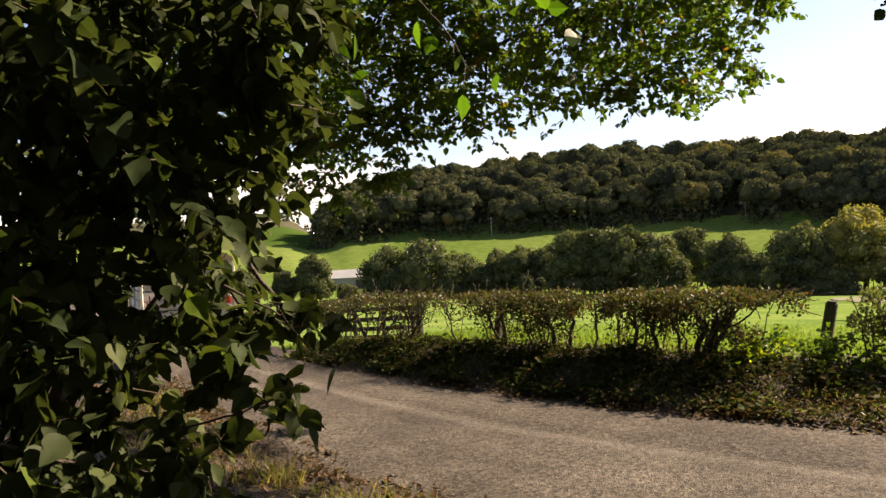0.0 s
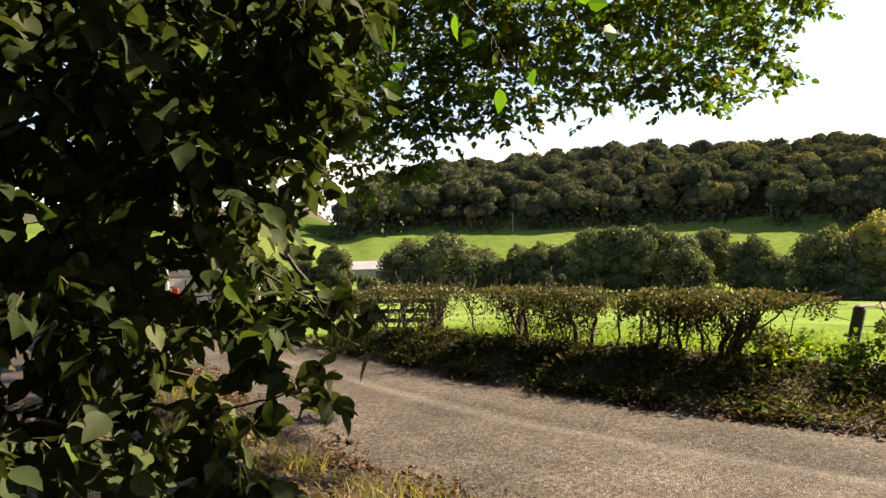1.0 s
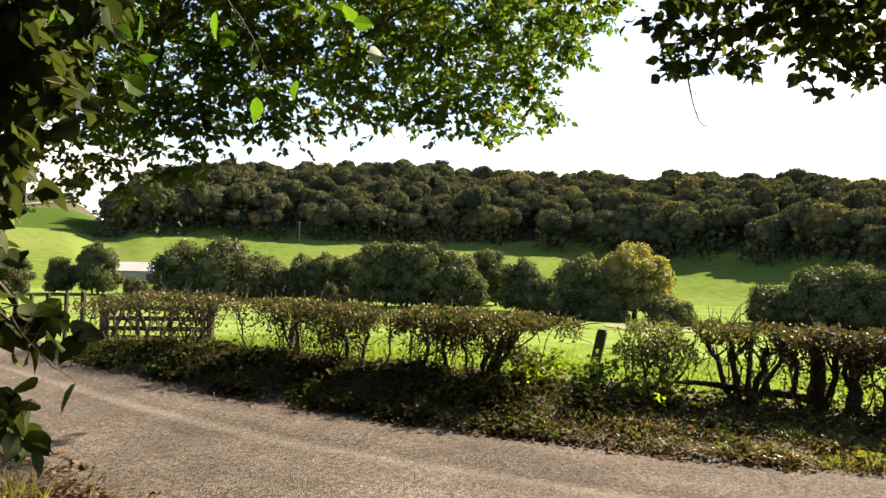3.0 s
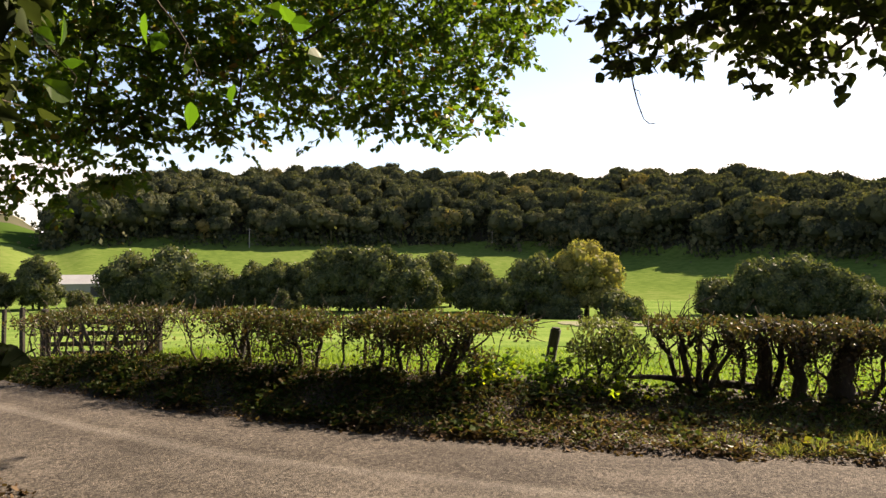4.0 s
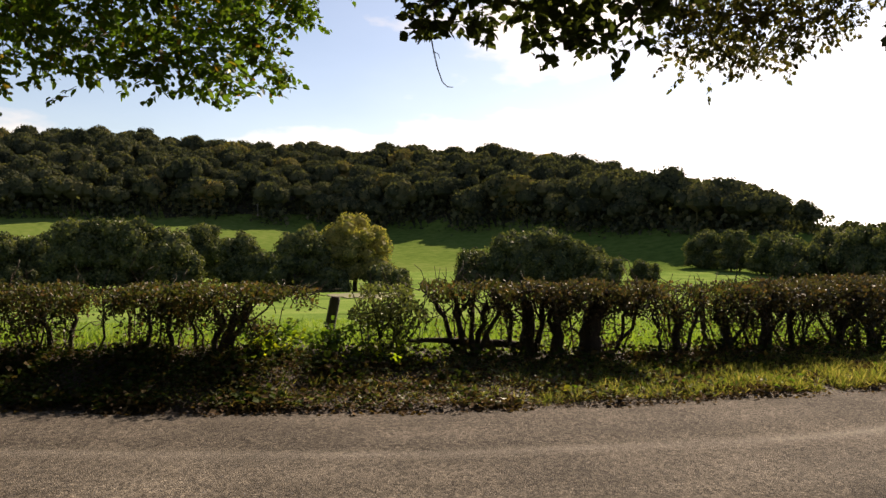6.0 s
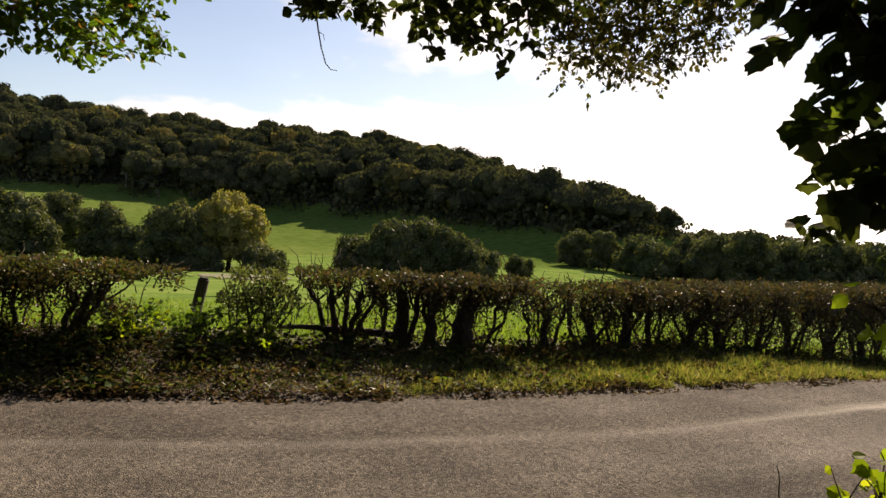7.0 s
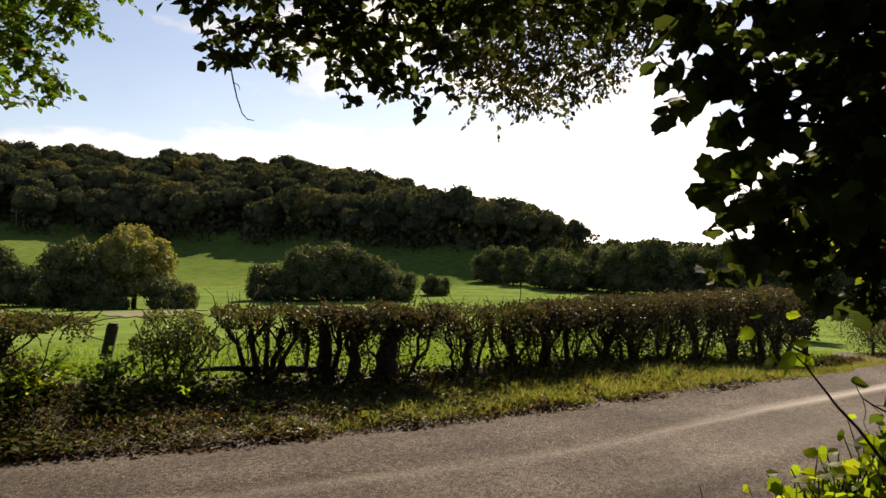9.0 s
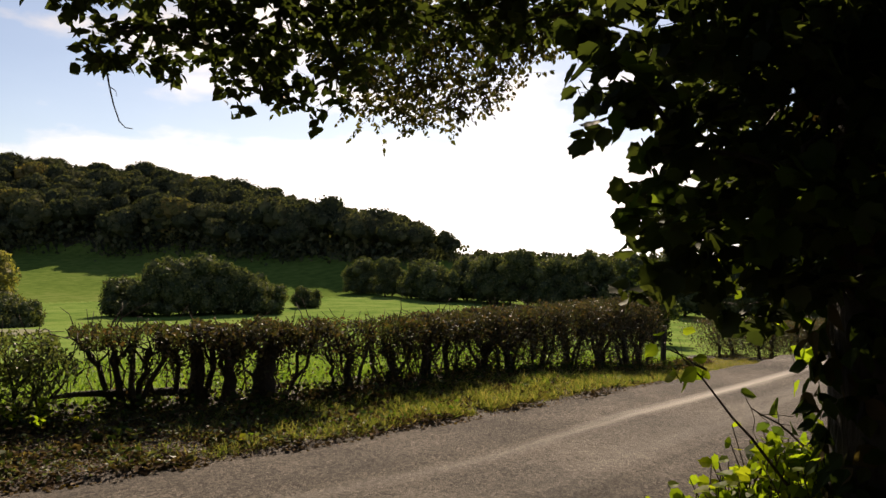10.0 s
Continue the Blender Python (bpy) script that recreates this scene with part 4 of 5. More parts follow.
def hanging_tree(name, seed, trunk, centres, radius, per, size, droop, leaf, label, trunk_r=0.16, height=7.0, limbs=14, extra=(), shape=(LEAF_V, LEAF_T), single=None, bend=0.04):
    r = np.random.default_rng(seed)
    root = empty(name, (0, 0, 0), label, "tree")
    P, Y, U, S, twigs = sprays(r, centres, radius, per, size, droop)
    base = np.array((trunk[0], trunk[1], float(land(*trunk)) - 0.2))
    line = crooked(base, base + (r.normal() * 5 * bend, r.normal() * 5 * bend, height), 9, bend, r)
    wood = [tube(line, (trunk_r * 1.15, trunk_r, trunk_r * 0.6), 12)] + list(extra)
    C = np.array(centres)
    order = np.argsort(np.linalg.norm(C - line[5], axis=1))
    nodes = [line[j] for j in range(2, 9)]
    for j in order[:: max(1, len(order) // (limbs * 5))]:
        near = min(nodes, key=lambda q: np.linalg.norm(q - C[j]) + (0.8 if q[2] > C[j][2] + 1.2 else 0))
        span = np.linalg.norm(near - C[j])
        wood.append(tube(crooked(near, C[j], 6, 0.10, r), (0.006 + 0.008 * span, 0.006), 5))
        nodes.append(C[j])
    put("trunk", mesh_of("trunk", *join(wood), [M_BARK], None, True), root, "dark trunk and branches")
    tagged(put("brushwood", mesh_of("brushwood", *join(twigs), [M_TWIG], None, True), root, "thin brown twigs"), kind="stuff")
    if single:
        order = np.argsort(np.linalg.norm(P - EYE, axis=1))
        one = mesh_of("leaf", *shape, [single], None, True)
        turns = frames_of(Y, U)
        for j in order[:300]:
            ob = put("leaf", one, root)
            ob.matrix_basis = Matrix.LocRotScale(Vector(P[j]), Matrix(turns[j].tolist()).to_quaternion(), (S[j],) * 3)
        P, Y, U, S = (q[order[300:]] for q in (P, Y, U, S))
    tagged(put("foliage", mesh_of("foliage", *scatter(*shape, P, Y, U, S), [leaf], None, True), root, "hanging leaves with the sun through them"), kind="stuff")
    return root


r1 = np.random.default_rng(101)
LOW1 = [(8, 19), (10, 17), (11.5, 15), (13.2, 11.5), (15, 9.4), (18, 8.8), (21, 9.4), (24, 10.0), (28, 10.2), (32, 9.8), (35, 8.4), (40, 8.2), (43, 7.5), (45, 4.6), (47, 2.9), (50.2, 3.4), (51.2, 7.5), (54, 8.0), (56, 6), (62, 3)]
C1 = fill(r1, LOW1, 9.5, 66, 2.35, 25, 5.2, 7.2, 1.3)
C1 += fill(r1, [(a, e + 3) for a, e in LOW1], 12, 66, 2.6, 26, 7.4, 9.0, 1.0)
C1 += fill(r1, [(a, e + 6) for a, e in LOW1], 14, 66, 3.0, 27, 9.0, 10.5, 1.0)
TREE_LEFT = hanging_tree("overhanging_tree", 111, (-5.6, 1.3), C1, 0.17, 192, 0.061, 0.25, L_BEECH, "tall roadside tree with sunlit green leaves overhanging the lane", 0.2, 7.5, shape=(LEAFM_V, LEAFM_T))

r2 = np.random.default_rng(102)
LIMIT2 = np.array([(-24, 58), (-20, 58), (-15, 58), (-10, 55.5), (-6, 50), (-3, 52), (0, 53.5), (4, 53), (8, 52), (14, 49), (20, 46.5), (32, 43)])
C2 = []
for el in np.arange(-23, 27, 2.6):
    az = float(np.interp(el, LIMIT2[:, 0], LIMIT2[:, 1])) + 4.4
    while az < 92:
        if el > -7 or r2.random() < 0.55:
            C2.append(at(az + r2.normal() * 0.8, el + r2.normal() * 0.8, r2.uniform(1.6, 2.7)))
        az += 2.9
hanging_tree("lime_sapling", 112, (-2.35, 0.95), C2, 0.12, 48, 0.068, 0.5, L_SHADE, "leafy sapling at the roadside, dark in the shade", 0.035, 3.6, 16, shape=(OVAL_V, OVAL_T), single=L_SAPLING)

r3 = np.random.default_rng(103)
LOW3 = [(5, 22), (4, 19.5), (2, 16.0), (0, 15.4), (-3, 16.0), (-7, 14.6), (-11, 14.2), (-14, 13.8), (-16, 16.6), (-20, 19), (-34, 20)]
C3 = fill(r3, LOW3, -34, 4.5, 1.8, 24, 3.0, 3.9, 0.6)
LOW4 = [(-14.5, 20), (-16, 16), (-17.5, 13), (-19, 11.8), (-21.5, 10.8), (-24, 11.8), (-27, 13.2), (-30, 14.6), (-32, 17), (-40, 20)]
C4 = fill(r3, LOW4, -33, -15, 1.7, 21, 5.0, 6.0, 1.0)
LIMIT5 = np.array([(-3, -43), (-1, -39.5), (0, -36.6), (2, -36.0), (7, -35.2), (9.3, -37), (13, -39.5), (15, -36.0), (18, -32.5), (34, -27)])
C5 = []
for el in np.arange(0.7, 24, 2.6):
    az = float(np.interp(el, LIMIT5[:, 0], LIMIT5[:, 1])) - 1.6
    while az > -88:
        if el > (0.9 if az > -48 else 3.0):
            C5.append(at(az + r3.normal() * 0.8, el + r3.normal() * 0.8, r3.uniform(1.6, 2.3)))
        az -= 3.0 if az < -50 else 3.4 if el < 8.5 else 4.0
C5 += [at(az + r3.normal(), el + r3.normal(), r3.uniform(2.5, 3.3)) for az in np.arange(-80, -44, 2.1) for el in np.arange(5, 25, 2.4)]
C5 += [at(az + r3.normal(), el + r3.normal(), r3.uniform(2.2, 3.2)) for az in np.arange(-64, -38, 3.2) for el in np.arange(17, 28, 2.8)]
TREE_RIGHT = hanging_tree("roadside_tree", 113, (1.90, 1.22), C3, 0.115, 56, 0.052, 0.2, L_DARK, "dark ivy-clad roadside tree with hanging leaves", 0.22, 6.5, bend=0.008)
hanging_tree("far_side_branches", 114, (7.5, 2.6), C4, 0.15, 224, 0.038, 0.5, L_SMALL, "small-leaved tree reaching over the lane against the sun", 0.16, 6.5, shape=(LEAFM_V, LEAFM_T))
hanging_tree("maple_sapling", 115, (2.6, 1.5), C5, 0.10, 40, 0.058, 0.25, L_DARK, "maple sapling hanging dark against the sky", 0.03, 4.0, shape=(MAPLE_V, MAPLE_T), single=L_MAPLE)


def roadside_shrub(x, y, height, width, n, label, seed, group="shrubs on the near verge"):
    r = np.random.default_rng(seed)
    root = empty("roadside_shrub", (x, y, float(land(x, y))), label, "shrub", group)
    for k in range(5):
        tip = np.array((r.normal() * width * 0.3, r.normal() * width * 0.3, height * r.uniform(0.6, 0.95)))
        put("stem", mesh_of("stem", *tube(crooked((r.normal() * 0.1, r.normal() * 0.1, -0.1), tip, 7, 0.12, r), (0.03, 0.008), 6), [M_BARK], None, True), root)
    (v, t), _ = crown_clumps(r, n, 0.11, height, width, 0.05, 12)
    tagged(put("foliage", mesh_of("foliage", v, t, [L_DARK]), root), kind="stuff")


roadside_shrub(-5.2, 1.2, 1.7, 1.7, 3000, "dark leafy shrub in the shade of the verge", 611)
roadside_shrub(-3.6, 0.2, 2.8, 1.8, 3600, "dark leafy shrub in the shade of the verge", 612)
roadside_shrub(-8.4, 2.4, 1.6, 1.6, 2600, "dark leafy shrub further along the verge", 613)
roadside_shrub(3.6, 1.5, 2.4, 1.6, 3000, "dark leafy shrub behind the roadside trunk", 614)
roadside_shrub(19.9, 22.5, 3.7, 3.4, 9000, "dark rounded bush in the field behind the hedge", 616, "")
roadside_shrub(5.2, 2.6, 1.9, 1.5, 2600, "dark leafy shrub along the near verge", 615)


def overhead(root, x0, x1, n, seed):
    """Unseen leaf mass added above and behind the standing place to block sky light."""
    r = np.random.default_rng(seed)
    top = np.stack([r.uniform(x0, x1, n), r.uniform(-6, 0.6, n), 4.3 + r.random(n) * 2.4], 1)
    y1 = r.uniform(0.4, 4.6, n)
    over = np.stack([r.uniform(x0, x1, n) * 0.9, y1, 1.55 + 3.2 + 0.35 * y1 + r.random(n) * 2.0], 1)
    over = over[(over[:, 2] - 1.55 > 0.60 * np.hypot(over[:, 0], over[:, 1]))]
    p = np.concatenate([top, over, np.stack([r.uniform(x0, x1, n), -4.5 - 1.5 * r.random(n), r.uniform(0.2, 5.5, n)], 1)])
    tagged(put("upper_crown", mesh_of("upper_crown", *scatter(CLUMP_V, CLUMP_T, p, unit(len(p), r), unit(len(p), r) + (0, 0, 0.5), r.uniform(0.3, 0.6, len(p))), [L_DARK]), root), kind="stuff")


overhead(TREE_LEFT, -11, 0.3, 3000, 81)
overhead(TREE_RIGHT, 0.3, 11, 3000, 82)

# ---- verge, grass and litter ----
def strewn(name, r, n, xr, yf, template, size, leaf, label, category, up=0.5, lift=0.02, wide=None, lean=None, keep=None):
    """Many small blades or leaves over a stretch of ground: yf(x, s) gives y for s in 0..1."""
    x = r.uniform(*xr, n)
    y = yf(x, r.random(n))
    if keep is not None:
        ok = keep(x, y, r)
        x, y = x[ok], y[ok]
    n = len(x)
    z = land(x, y) + lift * r.random(n)
    p = np.stack([x, y, z], 1)
    if lean is None:
        ydir, upv = unit(n, r) * (1, 1, 0.35), unit(n, r) * up + (0, 0, 1)
    else:
        ydir, upv = unit(n, r) * lean + (0, 0, 1), unit(n, r)
    s = r.uniform(*size, n) * (0.55 + 0.9 * smooth(-0.9, 0.9, ripple(x, y, 6.0, 5) + 0.4 * ripple(x, y, 15.0, 2)))
    v, t = scatter(*template, p, ydir, upv, s, None if wide is None else r.uniform(*wide, n))
    ob = put(name, mesh_of(name, v, t, [leaf]))
    return tagged(ob, label, category, kind="stuff")


def clumpy(s, cut):
    return lambda x, y, r: ripple(x, y, s, 3) + 0.5 * ripple(x, y, s * 2.7, 1) + r.normal(size=len(x)) * 0.25 > cut


r4 = np.random.default_rng(104)
LEAFS = (LEAF4_V * (1, 1, 0.4), LEAF4_T)
BLADE, LEAF, LEAF4 = (BLADE_V, BLADE_T), (LEAF_V, LEAF_T), (LEAF4_V, LEAF4_T)
strewn("verge_grass", r4, 70000, (-2.0, 16), lambda x, s: far_edge(x) + 0.10 + s ** 1.1 * (hedge_line(x) - far_edge(x) - 0.35), BLADE, (0.02, 0.060), L_GRASS,
       "short yellow-green grass on the far verge", "grass", wide=(0.006, 0.012), lean=1.1, keep=lambda x, y, r: clumpy(3.1, -0.5)(x, y, r) & (r.random(len(x)) < smooth(0.0, 2.6, x) * 0.92 + 0.06))


def grass_tufts(r, n, xr, yf, size, label, blades=30):
    """Separate tufts: blades that lean outwards from one root."""
    x = r.uniform(*xr, n)
    y = yf(x, r.random(n))
    ok = r.random(n) < smooth(-0.2, 2.4, x) * 0.92 + 0.08
    x, y = x[ok], y[ok]
    big = r.uniform(0.6, 1.3, len(x))
    k = np.repeat(np.arange(len(x)), blades)
    a, o = r.uniform(0, 2 * math.pi, len(k)), np.abs(r.normal(size=len(k)))
    out = np.stack([np.cos(a), np.sin(a), 0 * a], 1) * o[:, None]
    p = np.stack([x[k], y[k], land(x[k], y[k]) - 0.01], 1) + out * (0.035 * big[k])[:, None]
    ob = put("verge_grass", mesh_of("verge_grass", *scatter(*BLADE, p, out * 0.95 + (0, 0, 0.75) + 0.3 * unit(len(k), r), unit(len(k), r), size * big[k] * r.uniform(0.6, 1.2, len(k)), r.uniform(0.008, 0.016, len(k))), [L_TUFT]))
    return tagged(ob, label, "grass", kind="stuff")


grass_tufts(r4, 1700, (-1.8, 14), lambda x, s: far_edge(x) + 0.16 + s ** 1.2 * np.minimum(hedge_line(x) - far_edge(x) - 0.6, 1.5), 0.105, "tufts of yellow-green grass along the far verge")
strewn("verge_grass", r4, 600, (-9.5, -0.5), lambda x, s: far_edge(x) + 0.15 + s * (hedge_line(x) - far_edge(x) - 0.2), BLADE, (0.06, 0.16), L_GRASS,
       "sparse grass on the shaded bank", "grass", wide=(0.006, 0.012), lean=0.7, keep=clumpy(2.0, 0.3))
strewn("verge_weeds", r4, 6000, (-2.4, 14), lambda x, s: far_edge(x) + 0.05 + s * 1.5, LEAF4, (0.02, 0.05), L_LITTER,
       "brown dead leaves caught in the verge grass", "leaf litter", up=0.9, lift=0.06, keep=clumpy(3.0, -0.1))
strewn("pasture_grass", r4, 42000, (-14, 13), lambda x, s: hedge_line(x) + 0.1 + s ** 1.6 * 11, BLADE, (0.05, 0.13), L_PASTURE,
       "short bright green pasture grass behind the hedge", "grass", wide=(0.010, 0.022), lean=0.7)
strewn("near_verge_grass", r4, 9000, (-7.5, 5.0), lambda x, s: near_edge(x) - 0.25 - s ** 1.4 * 1.5, BLADE, (0.06, 0.20), L_GRASS,
       "tufted grass on the near verge", "grass", wide=(0.005, 0.011), lean=0.6, keep=clumpy(1.7, 0.0))
strewn("bank_ivy", r4, 19000, (-9.5, 0.2), lambda x, s: far_edge(x) + 0.05 + s * (hedge_line(x) - 0.1 - far_edge(x)), LEAF4, (0.03, 0.070), L_IVY,
       "dark ivy and bramble leaves over the bank", "ground cover", up=0.9, lift=0.10, keep=lambda x, y, r: r.random(len(x)) < 0.25 + 0.75 * smooth(-0.5, -2.6, x))
strewn("fallen_leaves", r4, 9000, (2.0, 13), lambda x, s: hedge_line(x) - 0.75 + s * 0.9, LEAF4, (0.025, 0.06), L_LITTER,
       "grey-brown dead leaves along the foot of the hedge", "leaf litter", up=0.9, lift=0.07)
strewn("verge_weeds", r4, 7000, (-2.6, 2.4), lambda x, s: far_edge(x) + 0.04 + s * (hedge_line(x) - far_edge(x) - 0.15), LEAF4, (0.02, 0.055), L_GREY,
       "grey-green low leaves among the litter of the bank", "ground cover", up=0.8, lift=0.07, keep=clumpy(2.6, -0.5))
strewn("fallen_leaves", r4, 9000, (-2.8, 3.0), lambda x, s: far_edge(x) + 0.02 + s * (hedge_line(x) - far_edge(x) - 0.1), LEAF4, (0.025, 0.06), L_LITTER,
       "brown fallen leaves thick on the bank below the hedge", "leaf litter", up=0.9, lift=0.06)
strewn("verge_weeds", r4, 2600, (-2.2, 8), lambda x, s: far_edge(x) + 0.12 + s * 1.2, LEAF4, (0.025, 0.065), L_BEECH,
       "low bright green weeds in the grass of the verge", "ground cover", up=0.9, lift=0.07, keep=clumpy(1.6, 0.2))
strewn("verge_weeds", r4, 5000, (-1.4, 11), lambda x, s: hedge_line(x) - 0.9 + s * 1.0, LEAF4, (0.03, 0.08), L_IVY,
       "low weeds along the foot of the hedge", "ground cover", up=0.9, lift=0.16)
strewn("fallen_leaves", r4, 18000, (-10, 14), lambda x, s: far_edge(x) - 0.10 + s ** 1.2 * 1.6, LEAF4, (0.022, 0.055), L_LITTER,
       "brown fallen leaves along the far edge of the lane", "leaf litter", up=0.7, lift=0.03)
strewn("fallen_leaves", r4, 15000, (-9, 3.0), lambda x, s: near_edge(x) + 0.30 - s ** 1.5 * 1.3, LEAFS, (0.022, 0.05), L_LITTER,
       "orange and brown fallen leaves on the near verge", "leaf litter", up=0.7, lift=0.03)
strewn("fallen_leaves", r4, 160, (-9, 12), lambda x, s: near_edge(x) + 0.1 + s * (far_edge(x) - near_edge(x) - 0.2), LEAF4, (0.02, 0.05), L_LITTER,
       "few fallen leaves scattered on the lane", "leaf litter", up=0.7, lift=0.01)


def herb(x, y, height, n, size, leaf, label, seed, spread=0.3, shape=LEAF):
    """A leafy weed or bramble clump: stalks from one foot, leaves along them."""
    r = np.random.default_rng(seed)
    z = float(land(x, y))
    root = empty("weed_clump", (x, y, z), label, "weeds")
    wood, P, Y = [], [], []
    for k in range(n):
        tip = np.array((r.normal() * spread, r.normal() * spread, height * r.uniform(0.5, 1.05)))
        line = crooked((r.normal() * 0.05, r.normal() * 0.05, -0.03), tip, 6, 0.12, r)
        wood.append(tube(line, (0.006, 0.002), 4))
        s = np.linspace(0.4, 1, 9)
        p = np.stack([np.interp(s, np.linspace(0, 1, 6), line[:, j]) for j in range(3)], 1)
        P.append(p)
        Y.append(unit(9, r) * (1, 1, 0.4))
    P, Y = np.concatenate(P), np.concatenate(Y)
    m = len(P)
    tagged(put("stalkwork", mesh_of("stalkwork", *join(wood), [M_TWIG], None, True), root), kind="stuff")
    tagged(put("foliage", mesh_of("foliage", *scatter(*shape, P, Y, unit(m, r) * 0.8 + (-0.25, -0.35, 0.7), size * r.uniform(0.6, 1.3, m)), [leaf]), root), kind="stuff")
    return root


herb(-1.85, 7.35, 0.32, 24, 0.06, L_BEECH, "green nettles below the hedge gap", 301, 0.22)
herb(-1.25, 7.45, 0.34, 30, 0.06, L_BEECH, "green nettles by the leaning post", 302, 0.24)
herb(-0.6, 7.35, 0.24, 20, 0.05, L_LIME, "low green weeds in the hedge gap", 303, 0.3)
herb(-1.75, 7.0, 0.26, 24, 0.045, L_LIME, "low bright weeds on the bank", 308, 0.2)

MAPLE = (MAPLE_V, MAPLE_T)
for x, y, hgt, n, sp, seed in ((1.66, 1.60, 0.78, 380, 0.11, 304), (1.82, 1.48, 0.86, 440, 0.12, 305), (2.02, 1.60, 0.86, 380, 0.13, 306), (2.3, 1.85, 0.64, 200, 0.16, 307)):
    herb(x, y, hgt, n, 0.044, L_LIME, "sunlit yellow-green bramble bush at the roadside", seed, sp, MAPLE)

# ---- posts, gate, buildings ----
def beam(a, b, w, h, r=None, bow=0.0):
    """A squared, slightly worn timber from a to b, w wide and h high."""
    a, b = np.asarray(a, float), np.asarray(b, float)
    d = (b - a) / np.linalg.norm(b - a)
    s = np.cross(d, (0, 0, 1.0)) if abs(d[2]) < 0.9 else np.cross(d, (0, 1.0, 0))
    s /= np.linalg.norm(s)
    u = np.cross(s, d)
    c = min(w, h) * 0.18
    prof = [(w / 2 - c, h / 2), (w / 2, h / 2 - c), (w / 2, -h / 2 + c), (w / 2 - c, -h / 2), (-w / 2 + c, -h / 2), (-w / 2, -h / 2 + c), (-w / 2, h / 2 - c), (-w / 2 + c, h / 2)]
    rows = [a, a * 0.5 + b * 0.5 + u * bow, b]
    v = np.array([p + s * x + u * y for p in rows for x, y in prof])
    t = []
    for i in range(2):
        for k in range(8):
            p, q = i * 8 + k, i * 8 + (k + 1) % 8
            t += [(p, q, q + 8), (p, q + 8, p + 8)]
    t += [(0, k + 1, k) for k in range(1, 7)] + [(16, 16 + k, 17 + k) for k in range(1, 7)]
    return v, np.array(t)


def post(name, x, y, height, w, lean, label, group=""):
    z = float(land(x, y))
    root = empty(name, (x, y, z), label, "post", group)
    v, t = beam((0, 0, -0.2), (lean[0], lean[1], height), w, w)
    cap = v[16:] * (0.8, 0.8, 1) + (lean[0] * 0.2, 0, 0.02)
    put("shaft", mesh_of("shaft", v, t, [M_OLDWOOD]), root)
    put("weathered_top", mesh_of("weathered_top", *join([beam((lean[0], lean[1], height), (lean[0] * 1.02, lean[1], height + 0.025), w * 0.8, w * 0.8)]), [M_OLDWOOD]), root)
    return root


post("field_post", -1.62, 9.2, 0.58, 0.125, (0.15, 0.0), "old leaning wooden post in a gap of the hedge")
post("field_post", -5.30, 7.75, 0.62, 0.085, (0.16, 0.0), "pale leaning wooden post behind the thin hedge")
post("field_post", 10.12, 10.86, 0.80, 0.09, (0.02, 0.0), "wooden fence post where the hedge ends")
for i, (az, d) in enumerate(((49.15, 18.6), (50.3, 19.6), (51.3, 20.6), (52.4, 21.6), (53.4, 22.8), (54.6, 24.0), (55.8, 25.5))):
    p = at(az, 0, d)
    post("fence_post", p[0], p[1], 1.2, 0.085 if i % 2 else 0.10, (0.05 * math.sin(i * 2.1), 0.0), "thin wooden fence post at the field edge", "field fence posts")
g0, g1 = at(47.6, 0, 17.4), at(40.6, 0, 16.2)
post("gate_post", *(g0[:2] + (-0.15, 0.05)), 1.12, 0.15, (0.03, 0), "stout wooden gate post")
post("gate_post", *(g1[:2] + (0.12, 0.0)), 1.05, 0.14, (-0.02, 0), "stout wooden gate post")


def build_gate():
    zb = float(land(*g0[:2])) - 0.05
    root = empty("field_gate", (g0[0], g0[1], zb), "weathered five-bar wooden field gate, closed", "gate")
    e = g1 - g0
    e[2] = float(land(*g1[:2])) - float(land(*g0[:2]))
    L = np.array
    for k, hgt in enumerate((0.04, 0.24, 0.44, 0.66, 0.90)):
        put("bar", mesh_of("bar", *beam(L((0, 0, hgt)), e + (0, 0, hgt), 0.04, 0.10), [M_OLDWOOD]), root)
    off = L((0, -0.035, 0))
    for s in (0.02, 0.33, 0.66, 0.98):
        put("stile", mesh_of("stile", *beam(e * s + off, e * s + off + (0, 0, 0.95), 0.11, 0.04), [M_OLDWOOD]), root)
    for s0, s1 in ((0.46, 0.16), (0.50, 0.34), (0.54, 0.72), (0.58, 0.90), (0.04, 0.20)):
        put("brace", mesh_of("brace", *beam(e * s0 + off * 2 + (0, 0, 0.03), e * s1 + off * 2 + (0, 0, 0.88), 0.10, 0.035), [M_OLDWOOD]), root)


build_gate()


def utility_pole(az, d, h):
    p = at(az, 0, d)
    root = empty("utility_pole", (p[0], p[1], float(land(p[0], p[1]))), "bare wooden utility pole before the wood", "utility pole", "utility poles")
    put("pole", mesh_of("pole", *tube([(0, 0, -0.5), (0.02, 0, h / 2), (0, 0, h)], (0.16, 0.11), 8), [M_PALEWOOD], None, True), root)
    put("crossarm", mesh_of("crossarm", *beam((-0.55, 0, h - 0.35), (0.55, 0, h - 0.35), 0.1, 0.12), [M_PALEWOOD]), root)


utility_pole(33.9, 205, 5.4)
utility_pole(14.8, 206, 5.0)


